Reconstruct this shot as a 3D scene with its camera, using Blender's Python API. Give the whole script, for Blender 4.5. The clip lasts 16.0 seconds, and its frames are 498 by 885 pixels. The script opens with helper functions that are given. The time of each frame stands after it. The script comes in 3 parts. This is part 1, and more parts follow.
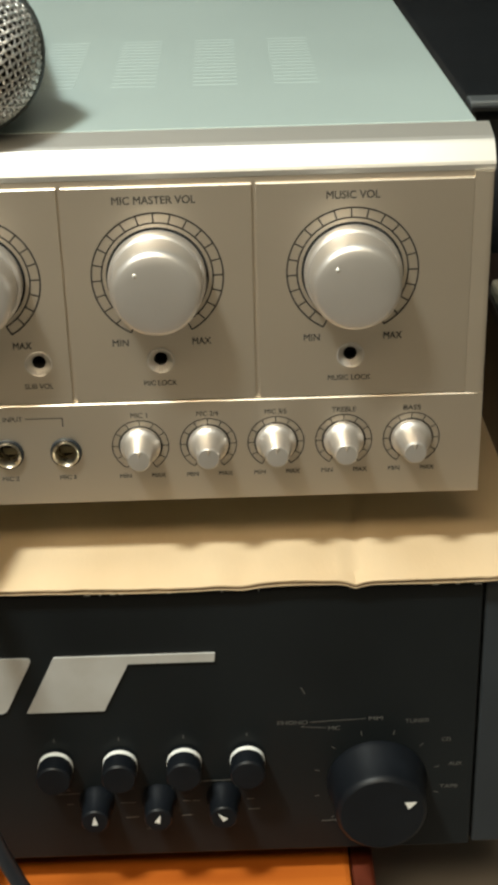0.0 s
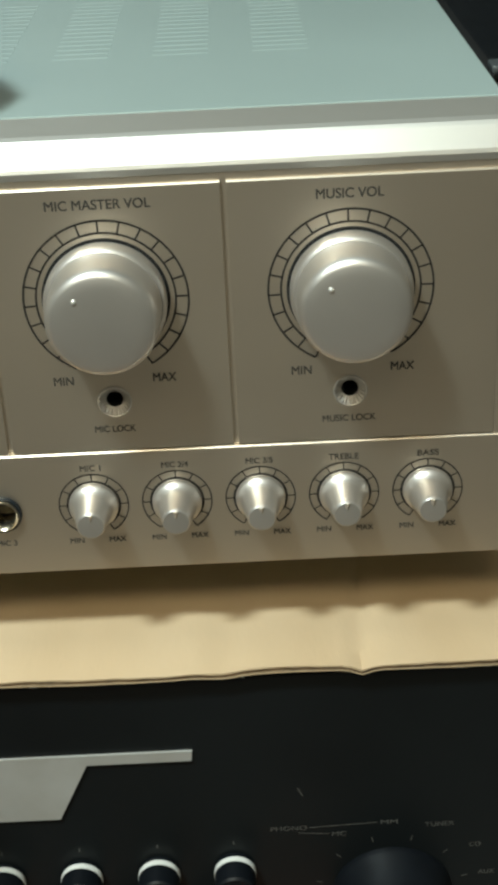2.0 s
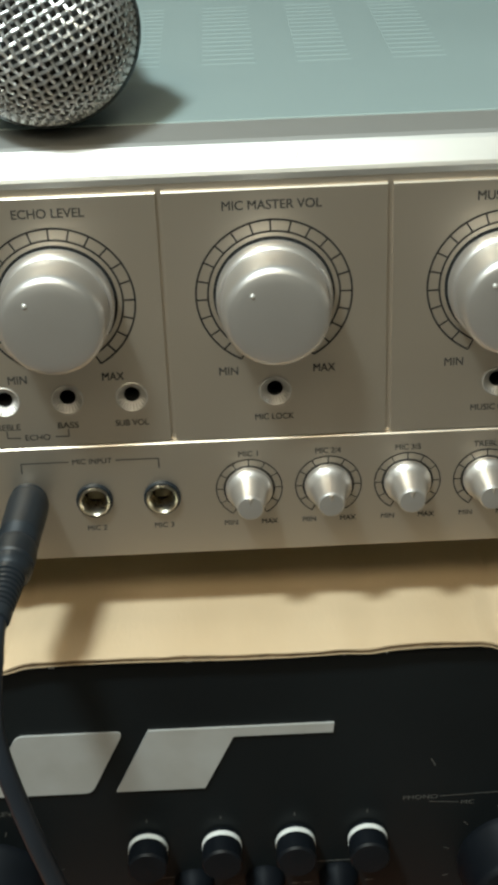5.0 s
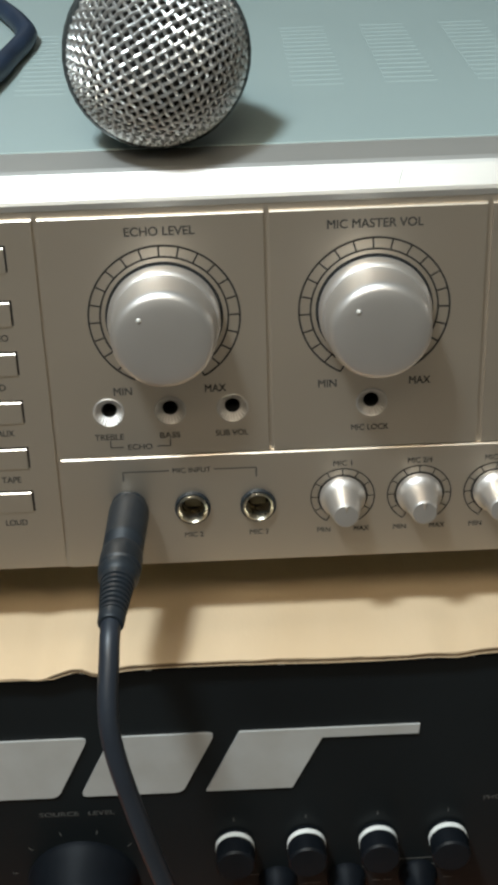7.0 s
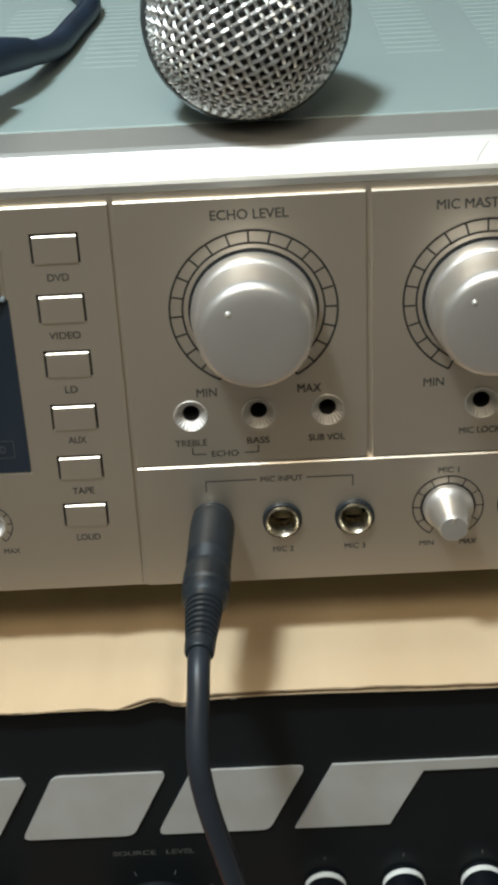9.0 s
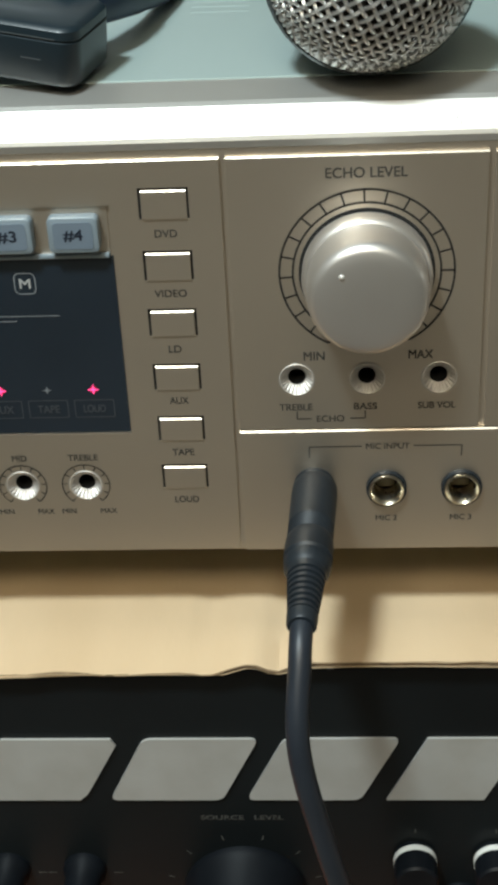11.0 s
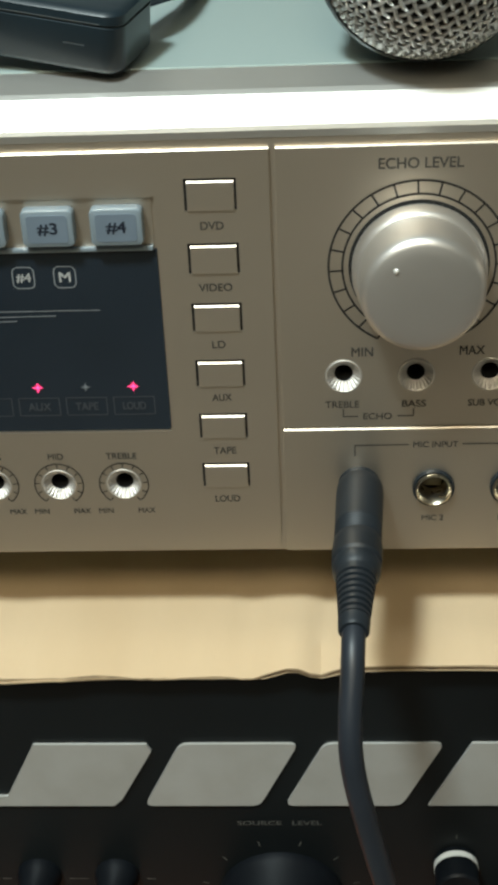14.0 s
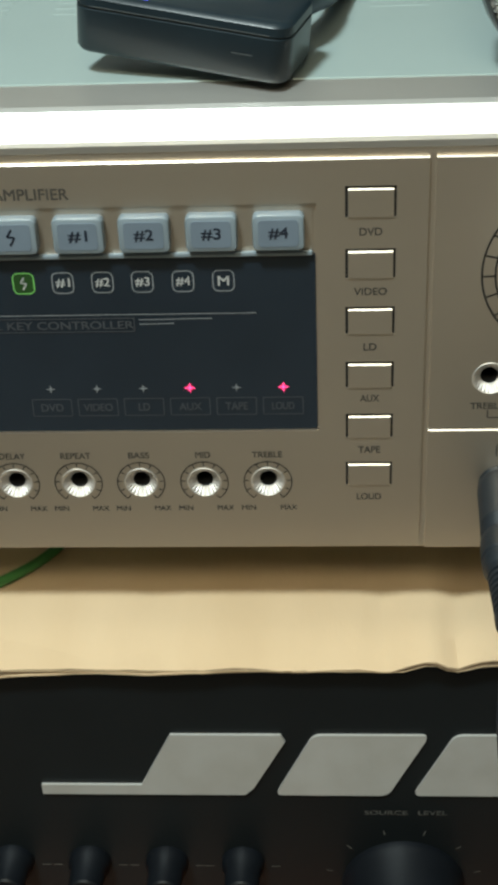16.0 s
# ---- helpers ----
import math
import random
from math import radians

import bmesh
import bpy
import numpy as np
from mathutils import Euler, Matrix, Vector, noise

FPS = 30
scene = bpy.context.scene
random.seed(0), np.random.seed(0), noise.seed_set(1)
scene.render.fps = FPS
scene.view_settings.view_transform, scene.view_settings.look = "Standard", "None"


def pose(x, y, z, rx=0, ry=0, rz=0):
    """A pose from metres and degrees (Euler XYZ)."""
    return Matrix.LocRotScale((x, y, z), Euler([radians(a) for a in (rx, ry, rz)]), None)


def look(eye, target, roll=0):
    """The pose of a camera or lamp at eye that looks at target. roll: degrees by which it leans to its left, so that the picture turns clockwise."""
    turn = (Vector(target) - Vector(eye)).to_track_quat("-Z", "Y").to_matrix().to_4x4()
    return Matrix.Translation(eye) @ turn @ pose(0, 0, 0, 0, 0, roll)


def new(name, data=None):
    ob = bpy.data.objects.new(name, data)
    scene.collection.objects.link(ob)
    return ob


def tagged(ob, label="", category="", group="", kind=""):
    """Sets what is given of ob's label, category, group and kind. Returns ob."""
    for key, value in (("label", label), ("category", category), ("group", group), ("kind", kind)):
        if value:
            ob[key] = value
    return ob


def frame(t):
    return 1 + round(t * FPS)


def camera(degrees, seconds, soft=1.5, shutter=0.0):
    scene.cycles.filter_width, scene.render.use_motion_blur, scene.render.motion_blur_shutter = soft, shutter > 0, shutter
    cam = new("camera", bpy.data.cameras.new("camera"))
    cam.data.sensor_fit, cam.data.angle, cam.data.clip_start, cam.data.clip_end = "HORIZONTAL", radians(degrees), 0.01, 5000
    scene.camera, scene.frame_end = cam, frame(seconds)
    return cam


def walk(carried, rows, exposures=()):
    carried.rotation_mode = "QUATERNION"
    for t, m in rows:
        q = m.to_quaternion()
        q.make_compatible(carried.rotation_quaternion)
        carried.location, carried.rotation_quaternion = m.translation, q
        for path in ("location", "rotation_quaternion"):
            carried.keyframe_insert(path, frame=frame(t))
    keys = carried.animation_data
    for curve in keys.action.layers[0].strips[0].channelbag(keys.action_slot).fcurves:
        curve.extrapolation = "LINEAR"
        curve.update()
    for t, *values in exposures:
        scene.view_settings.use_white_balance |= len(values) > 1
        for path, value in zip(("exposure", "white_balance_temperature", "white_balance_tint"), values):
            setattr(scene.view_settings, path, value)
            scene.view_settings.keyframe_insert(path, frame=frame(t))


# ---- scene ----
cam = camera(20.0, 16.0, soft=4.2)
PATH = [
    (0, (0.13793, -0.51436, 0.27164), (0.15913, 1.27684, -0.61783), -1.46),
    (0.5, (0.15215, -0.47835, 0.26159), (0.14269, 1.3135, -0.62676), -2.03),
    (1, (0.14985, -0.44865, 0.25893), (0.14322, 1.33717, -0.64152), -2.37),
    (1.5, (0.14747, -0.4183, 0.24974), (0.1506, 1.35721, -0.6709), -2.51),
    (2, (0.15294, -0.40337, 0.25043), (0.14894, 1.36361, -0.68646), -2.81),
    (2.5, (0.15846, -0.40185, 0.24803), (0.14889, 1.35878, -0.7007), -2.99),
    (3, (0.15128, -0.40792, 0.25184), (0.14854, 1.3543, -0.69397), -2.85),
    (3.5, (0.13292, -0.40998, 0.25272), (0.13599, 1.35162, -0.69426), -2.74),
    (4, (0.11864, -0.41499, 0.25542), (0.12352, 1.34809, -0.68879), -2.56),
    (6.5, (0.06691, -0.43462, 0.27267), (0.10621, 1.32061, -0.68527), -1.92),
    (7, (0.05913, -0.43644, 0.27361), (0.09132, 1.32598, -0.67129), -1.88),
    (7.5, (0.05265, -0.43201, 0.26826), (0.07380, 1.33210, -0.67379), -1.95),
    (8, (0.04533, -0.41729, 0.25467), (0.05958, 1.35565, -0.67079), -2.25),
    (10.5, (0.03846, -0.37686, 0.25886), (-0.06226, 1.34021, -0.76168), -3.32),
    (11, (0.03021, -0.37642, 0.25725), (-0.09125, 1.33579, -0.76918), -3.01),
    (11.5, (0.00884, -0.3687, 0.25356), (-0.09049, 1.33864, -0.78333), -2.70),
    (12, (0.00679, -0.35979, 0.24997), (-0.09401, 1.34471, -0.79143), -2.62),
    (12.5, (0.00614, -0.3574, 0.25155), (-0.0909, 1.34525, -0.79324), -2.61),
    (13, (0.00915, -0.35888, 0.25318), (-0.09423, 1.34572, -0.7878), -2.63),
    (13.5, (0.00814, -0.36208, 0.25315), (-0.09538, 1.3417, -0.78917), -2.65),
    (14, (0.01329, -0.36474, 0.25441), (-0.09458, 1.33859, -0.7882), -2.75),
    (14.5, (0.00352, -0.37313, 0.2597), (-0.09269, 1.33154, -0.78186), -2.64),
    (15, (-0.00442, -0.376, 0.26325), (-0.10718, 1.32626, -0.78162), -2.58),
    (15.5, (-0.01815, -0.3728, 0.26304), (-0.12786, 1.32294, -0.79167), -2.63),
    (16, (-0.02883, -0.37503, 0.26382), (-0.14596, 1.32222, -0.78768), -2.58),
]
walk(cam, [(t, look(eye, target, roll)) for t, eye, target, roll in PATH],
     exposures=[(0.0, 0.46, 7150, 9), (0.5, 0.34, 6900, 6), (1.0, 0.18, 6650, 3), (1.5, 0.06, 6450, 1), (4.0, 0.02, 6350, 1), (7.0, 0.04, 6150, 10),
                (10.5, 0.02, 6250, 7), (16.0, 0.0, 6400, 3)])

# ---- world and lamps ----
world = bpy.data.worlds.new("room_world")
scene.world = world
world.use_nodes = True
world.node_tree.nodes["Background"].inputs[0].default_value = (0.8, 0.9, 1.0, 1)
world.node_tree.nodes["Background"].inputs[1].default_value = 0.02


def panel_lamp(name, eye, target, length, width, watts, colour):
    data = bpy.data.lights.new(name, "AREA")
    data.shape, data.size, data.size_y, data.energy, data.color = "RECTANGLE", length, width, watts, colour
    lamp = new(name, data)
    lamp.matrix_world = look(eye, target)
    return lamp


panel_lamp("ceiling_lamp", (-0.36, -0.63, 1.42), (0.0, 0.0, 0.0), 0.20, 0.18, 25.5, (0.88, 0.985, 1.0))
# broad warm fill, added to lift the panel and warm the shadows
panel_lamp("warm_fill_lamp", (-0.20, -1.15, 1.42), (0.0, 0.0, 0.0), 1.1, 0.5, 15.5, (1.0, 0.85, 0.62))


# ---- materials ----
def shade(name, colour, rough=0.5, metal=0.0, vary=0.12, scale=60.0, bump=0.0, bump_scale=900.0, coat=0.0,
          stretch=(1, 1, 1), emit=None, emit_strength=0.0, dark=None, spec=0.5, wear=0.06, brushed=0.0):
    """A surface with broad stains, fine grain and a little relief."""
    m = bpy.data.materials.new(name)
    m.use_nodes = True
    nt = m.node_tree
    b = nt.nodes["Principled BSDF"]
    tc = nt.nodes.new("ShaderNodeTexCoord")
    mp = nt.nodes.new("ShaderNodeMapping")
    mp.inputs["Scale"].default_value = stretch
    nt.links.new(tc.outputs["Object"], mp.inputs["Vector"])
    n1 = nt.nodes.new("ShaderNodeTexNoise")
    n1.inputs["Scale"].default_value, n1.inputs["Detail"].default_value = scale, 6
    n2 = nt.nodes.new("ShaderNodeTexNoise")
    n2.inputs["Scale"].default_value, n2.inputs["Detail"].default_value = bump_scale, 3
    for n in (n1, n2):
        nt.links.new(mp.outputs[0], n.inputs["Vector"])
    ramp = nt.nodes.new("ShaderNodeMix")
    ramp.data_type = "RGBA"
    low = dark or tuple(c * (1 - vary) for c in colour)
    high = colour if dark else tuple(min(1, c * (1 + vary)) for c in colour)
    ramp.inputs[6].default_value, ramp.inputs[7].default_value = (*low, 1), (*high, 1)
    mr = nt.nodes.new("ShaderNodeMapRange")
    mr.inputs["From Min"].default_value, mr.inputs["From Max"].default_value = 0.3, 0.7
    nt.links.new(n1.outputs["Fac"], mr.inputs["Value"])
    nt.links.new(mr.outputs[0], ramp.inputs[0])
    nt.links.new(ramp.outputs[2], b.inputs["Base Color"])
    rr = nt.nodes.new("ShaderNodeMapRange")
    rr.inputs["To Min"].default_value, rr.inputs["To Max"].default_value = max(0.02, rough - wear), min(1, rough + wear)
    nt.links.new(n1.outputs["Fac"], rr.inputs["Value"])
    nt.links.new(rr.outputs[0], b.inputs["Roughness"])
    b.inputs["Metallic"].default_value = metal
    b.inputs["Coat Weight"].default_value = coat
    b.inputs["Specular IOR Level"].default_value = spec
    if bump:
        bp = nt.nodes.new("ShaderNodeBump")
        bp.inputs["Strength"].default_value, bp.inputs["Distance"].default_value = bump, 0.0004
        nt.links.new(n2.outputs["Fac"], bp.inputs["Height"])
        nt.links.new(bp.outputs[0], b.inputs["Normal"])
    if brushed:
        # fine level brush marks spread the gloss up and down
        way = nt.nodes.new("ShaderNodeCombineXYZ")
        way.inputs[2].default_value = 1.0
        b.inputs["Anisotropic"].default_value = brushed
        nt.links.new(way.outputs[0], b.inputs["Tangent"])
    if emit:
        b.inputs["Emission Color"].default_value = (*emit, 1)
        b.inputs["Emission Strength"].default_value = emit_strength
    return m


M_PANEL = shade("champagne_paint", (0.71, 0.63, 0.53), 0.42, 0.985, 0.03, 14, 0.06, 2600, stretch=(0.15, 1, 1), brushed=0.2, wear=0.03)
M_TRIM = shade("brushed_trim", (0.62, 0.61, 0.58), 0.46, 0.85, 0.03, 30, 0.08, 1500, stretch=(0.05, 1, 1))
M_COVER = shade("grey_green_paint", (0.385, 0.475, 0.465), 0.38, 0.15, 0.03, 9, 0.10, 2200)
M_WORN = shade("bare_worn_metal", (0.42, 0.42, 0.40), 0.4, 0.6, 0.2, 900)
M_SLOT = shade("slot_paint", (0.385, 0.475, 0.465), 0.38, 0.15, 0.03, 9)
M_KNOB = shade("satin_silver", (0.66, 0.63, 0.60), 0.46, 0.88, 0.03, 40, 0.05, 3000)
M_SCALE = shade("black_scale_ink", (0.022, 0.019, 0.016), 0.6, 0, 0.2, 300)
M_KNOBGLINT = shade("knob_glint", (0.78, 0.76, 0.72), 0.3, 0.4, 0.05, 200)
M_INK = shade("dark_grey_ink", (0.062, 0.055, 0.047), 0.6, 0, 0.2, 300)
# near black, for the shade inside gaps and holes
M_GAPSHADE = shade("gap_shade_black", (0.008, 0.008, 0.008), 0.8, 0, 0.1, 100)
M_BRASS = shade("nickel_brass", (0.60, 0.55, 0.45), 0.28, 1.0, 0.08, 300)
M_TRIMMER = shade("satin_trimmer", (0.66, 0.63, 0.60), 0.54, 0.85, 0.06, 200)
M_GLASS = shade("smoked_display", (0.0155, 0.023, 0.033), 0.18, 0, 0.1, 30, coat=0.3)
M_GREYINK = shade("pale_display_ink", (0.22, 0.24, 0.26), 0.5, 0, 0.1, 300)
M_DIMINK = shade("faint_display_ink", (0.052, 0.058, 0.068), 0.5, 0, 0.1, 300)
M_WHITEINK = shade("white_display_ink", (0.42, 0.43, 0.43), 0.5, 0, 0.1, 300)
M_LED = shade("red_led", (0.8, 0.05, 0.15), 0.4, emit=(1.0, 0.06, 0.25), emit_strength=2.2)
M_LEDRIM = shade("red_led_glow", (0.3, 0.02, 0.06), 0.4, emit=(1.0, 0.03, 0.16), emit_strength=0.15)
M_GREEN = shade("green_led", (0.1, 0.3, 0.08), 0.4, emit=(0.35, 0.9, 0.2), emit_strength=0.25)
M_BLUELED = shade("blue_led", (0.1, 0.1, 0.6), 0.4, emit=(0.12, 0.12, 1.0), emit_strength=1.2)
M_KEY = shade("translucent_key", (0.215, 0.265, 0.305), 0.32, 0, 0.05, 80, coat=0.1)
M_KEYFACE = shade("blue_grey_key_face", (0.165, 0.21, 0.265), 0.35, 0, 0.05, 80)
M_KEYINK = shade("navy_key_ink", (0.012, 0.018, 0.034), 0.5, 0, 0.1, 300)
M_GREENFILL = shade("green_lit_icon", (0.02, 0.06, 0.015), 0.4, emit=(0.10, 0.42, 0.05), emit_strength=0.015)
M_BLACK = shade("black_painted_metal", (0.0070, 0.0090, 0.0100), 0.45, 0.0, 0.25, 12, 0.12, 1800)
M_BLACKKNOB = shade("black_plastic", (0.005, 0.0065, 0.009), 0.46, 0, 0.2, 60, 0.05, 2000)
M_BLUEBLACK = shade("blue_black_side", (0.02, 0.026, 0.032), 0.5, 0, 0.2, 30)
M_SILVERPRINT = shade("silver_emblem", (0.50, 0.50, 0.485), 0.45, 0.2, 0.07, 50, 0.06, 900, dark=(0.43, 0.42, 0.395))
M_FAINT = shade("worn_grey_print", (0.085, 0.085, 0.08), 0.6, 0, 0.4, 400)
M_WHITE = shade("white_marker", (0.75, 0.75, 0.72), 0.5, 0, 0.05, 200)
M_CARD = shade("corrugated_card", (0.66, 0.50, 0.325), 0.82, 0, 0.10, 22, 0.25, 700, stretch=(1.0, 0.25, 1), dark=(0.58, 0.425, 0.262))
# torn card, darkened for the shade between the two liners
M_CARDRECESS = shade("torn_card_recess_shade", (0.24, 0.17, 0.10), 0.9, 0, 0.35, 260, 0.5, 900)
M_RUBBER = shade("black_rubber", (0.011, 0.016, 0.022), 0.46, 0, 0.15, 90, 0.08, 1200)
M_CABLE = shade("grey_black_cable", (0.017, 0.022, 0.031), 0.44, 0, 0.12, 60)
M_STRAP = shade("navy_cord", (0.018, 0.030, 0.055), 0.5, 0, 0.2, 80)
M_CASE = shade("navy_smoked_plastic", (0.009, 0.018, 0.025), 0.36, 0, 0.2, 30, coat=0.15)
M_WIRE = shade("grille_wire", (0.70, 0.70, 0.69), 0.46, 1.0, 0.06, 300)
M_CONTACT = shade("dull_brass", (0.16, 0.14, 0.09), 0.5, 0.5, 0.1, 200)
M_BAND = shade("dark_steel_band", (0.10, 0.115, 0.12), 0.35, 0.7, 0.1, 60)
M_FOAM = shade("dark_foam", (0.035, 0.034, 0.031), 0.95, 0, 0.3, 500, 0.4, 900)
M_GREENWIRE = shade("green_wire", (0.05, 0.20, 0.05), 0.45, 0, 0.1, 90)
M_TABLE = shade("orange_varnished_wood", (0.56, 0.15, 0.022), 0.35, 0, 0.2, 26, 0.1, 300, coat=0.3, stretch=(0.2, 3, 1), dark=(0.38, 0.085, 0.012))
M_TABLEEDGE = shade("dark_red_wood", (0.12, 0.025, 0.012), 0.4, 0, 0.3, 40)
M_DARKWOOD = shade("dark_brown_wood", (0.030, 0.016, 0.012), 0.35, 0, 0.3, 30, stretch=(0.3, 3, 1))
M_TVBLACK = shade("glossy_black", (0.010, 0.012, 0.014), 0.25, 0, 0.2, 20)
M_STEEL = shade("grey_rail", (0.16, 0.18, 0.19), 0.4, 0.6, 0.1, 40)
M_WALL = shade("cream_wall_paint", (0.42, 0.39, 0.33), 0.9, 0, 0.06, 3, 0.15, 120)
M_CEIL = shade("white_ceiling_paint", (0.62, 0.63, 0.60), 0.9, 0, 0.04, 3)
M_STAND = shade("grey_brown_board", (0.23, 0.20, 0.18), 0.7, 0, 0.15, 6)
# kept pale so that the metal panel has more to reflect
M_FLOOR = shade("pale_grey_floor", (0.27, 0.24, 0.215), 0.7, 0, 0.15, 6)

ORG = {}


for dull in (M_BLACK, M_BLACKKNOB):
    for node in dull.node_tree.nodes:
        if node.type == "BSDF_PRINCIPLED":
            node.inputs["Specular IOR Level"].default_value = 0.22

# ---- mesh helpers ----
def thing(name, at, label, category, group="", kind=""):
    ob = new(name)
    ob.location = at
    ob.empty_display_size = 0.02
    ORG[ob] = Vector(at)
    return tagged(ob, label, category, group, kind)


def part(name, bm, material, parent=None, label="", smooth=False, at=None):
    """Links a bmesh in world places as one mesh under a thing or a part."""
    bmesh.ops.recalc_face_normals(bm, faces=bm.faces)
    home = Vector(at) if at is not None else (ORG[parent] if parent else Vector())
    bmesh.ops.translate(bm, verts=bm.verts, vec=-home)
    me = bpy.data.meshes.new(name)
    bm.to_mesh(me)
    bm.free()
    for one in material if isinstance(material, (list, tuple)) else (material,):
        me.materials.append(one)
    if smooth:
        me.polygons.foreach_set("use_smooth", [True] * len(me.polygons))
        me.set_sharp_from_angle(angle=radians(35))
    ob = new(name, me)
    ob.location = home - (ORG[parent] if parent else Vector())
    if parent:
        ob.parent = parent
    ORG[ob] = home
    return tagged(ob, label)


def box(x0, x1, y0, y1, z0, z1, bevel=0.0, segments=2, bm=None):
    own = bmesh.new()
    bmesh.ops.create_cube(own, size=1)
    bmesh.ops.scale(own, vec=(x1 - x0, y1 - y0, z1 - z0), verts=own.verts)
    bmesh.ops.translate(own, vec=((x0 + x1) / 2, (y0 + y1) / 2, (z0 + z1) / 2), verts=own.verts)
    if bevel:
        bmesh.ops.bevel(own, geom=own.edges[:], offset=bevel, segments=segments, affect="EDGES", profile=0.5)
    if bm is None:
        return own
    me = bpy.data.meshes.new("joined")
    own.to_mesh(me)
    own.free()
    bm.from_mesh(me)
    bpy.data.meshes.remove(me)
    return bm


def lathe(profile, cx, cz, y=0.0, steps=48, cap=True):
    """A body turned round an axis that comes out of the front panel. profile: (radius, depth towards the viewer)."""
    bm = bmesh.new()
    rings = []
    for r, d in profile:
        ring = []
        for k in range(steps):
            a = 2 * math.pi * k / steps
            ring.append(bm.verts.new((cx + r * math.cos(a), y - d, cz + r * math.sin(a))))
        rings.append(ring)
    for a, b in zip(rings, rings[1:]):
        for k in range(steps):
            bm.faces.new((a[k], a[(k + 1) % steps], b[(k + 1) % steps], b[k]))
    if cap and profile[-1][0] > 1e-5:
        bm.faces.new(rings[-1])
    return bm


def plate(x0, x1, z0, z1, y_front, y_back, holes=(), bevel=0.0004, side=0.00006):
    """A panel with holes through it: round (x, z, r) or square (x0, x1, z0, z1)."""
    bm = bmesh.new()

    def loop(pts, y):
        return [bm.verts.new((x, y, z)) for x, z in pts]

    def rim(vs):
        return [bm.edges.new((vs[k], vs[(k + 1) % len(vs)])) for k in range(len(vs))]

    def wall(a, b):
        for k in range(len(a)):
            bm.faces.new((a[k], a[(k + 1) % len(a)], b[(k + 1) % len(a)], b[k]))

    b = bevel
    front = loop(((x0 + side, z0 + side), (x1 - side, z0 + side), (x1 - side, z1 - b), (x0 + side, z1 - b)), y_front)
    edges = rim(front)
    mid = [bm.verts.new(p) for p in ((x0, y_front + side, z0), (x1, y_front + side, z0), (x1, y_front + b, z1), (x0, y_front + b, z1))]
    back = loop(((x0, z0), (x1, z0), (x1, z1), (x0, z1)), y_back)
    inner = []
    for h in holes:
        if len(h) == 3:
            pts = [(h[0] + h[2] * math.cos(2 * math.pi * k / 32), h[1] + h[2] * math.sin(2 * math.pi * k / 32)) for k in range(32)]
        else:
            pts = [(h[0], h[2]), (h[1], h[2]), (h[1], h[3]), (h[0], h[3])]
        vs = loop(pts, y_front)
        edges += rim(vs)
        inner.append((vs, loop(pts, y_back)))
    bmesh.ops.triangle_fill(bm, edges=edges, use_beauty=True, use_dissolve=False, normal=(0, -1, 0))
    wall(front, mid)
    wall(mid, back)
    for vs, deep in inner:
        wall(vs, deep)
    return bm


def sheet(points, y, thick=0.00012):
    """A thin flat print or badge on the front panel from its outline (x, z)."""
    bm = bmesh.new()
    vs = [bm.verts.new((x, y, z)) for x, z in points]
    face = bm.faces.new(vs)
    out = bmesh.ops.extrude_face_region(bm, geom=[face])
    bmesh.ops.translate(bm, verts=[v for v in out["geom"] if isinstance(v, bmesh.types.BMVert)], vec=(0, -thick, 0))
    return bm


def strokes(lines, y, width):
    """Straight printed lines ((x, z), (x, z)) of one width."""
    bm = bmesh.new()
    for (xa, za), (xb, zb) in lines:
        d = Vector((xb - xa, zb - za)).normalized() * width / 2
        quad = [(xa - d.y, za + d.x), (xa + d.y, za - d.x), (xb + d.y, zb - d.x), (xb - d.y, zb + d.x)]
        vs = [bm.verts.new((x, y, z)) for x, z in quad]
        bm.faces.new(vs)
    return bm


def dial(cx, cz, r_out, r_in, cells, gap, y, width, inner=True, outer=True, spoke=None, heavy=1.0, turn=0.0):
    """The printed scale round a knob: arcs and ticks, open below by the angle gap to each side."""
    bm = bmesh.new()
    a0, a1 = radians(270 - gap + turn), radians(-90 + gap + turn)
    for r, draw in ((r_out, outer), (r_in, inner)):
        if draw:
            rows = []
            half = width / 2 * (heavy if r == r_in else 1.0)
            for k in range(73):
                a = a0 + (a1 - a0) * k / 72
                rows.append([bm.verts.new((cx + q * math.cos(a), y, cz + q * math.sin(a))) for q in (r - half, r + half)])
            for p, q in zip(rows, rows[1:]):
                bm.faces.new((p[0], p[1], q[1], q[0]))
    for k in range(cells + 1):
        a = a0 + (a1 - a0) * k / cells
        c, s = math.cos(a), math.sin(a)
        w = width * 0.45
        quad = [(spoke or r_in, -w), (r_out, -w), (r_out, w), (spoke or r_in, w)]
        bm.faces.new([bm.verts.new((cx + r * c - t * s, y, cz + r * s + t * c)) for r, t in quad])
    return bm


TEXTS = {}


def lettering(text, cx, cz, width, height, y, material, parent, name="lettering", label=""):
    """Printed words on the front, centred at (cx, cz), of that width and height."""
    if text not in TEXTS:
        curve = bpy.data.curves.new("words", "FONT")
        curve.body, curve.align_x, curve.align_y = text, "LEFT", "BOTTOM_BASELINE"
        ob = new("words", curve)
        bpy.context.view_layer.update()
        me = bpy.data.meshes.new_from_object(ob.evaluated_get(bpy.context.evaluated_depsgraph_get()))
        bpy.data.objects.remove(ob)
        TEXTS[text] = me
    bm = bmesh.new()
    bm.from_mesh(TEXTS[text])
    xs, ys = [v.co.x for v in bm.verts], [v.co.y for v in bm.verts]
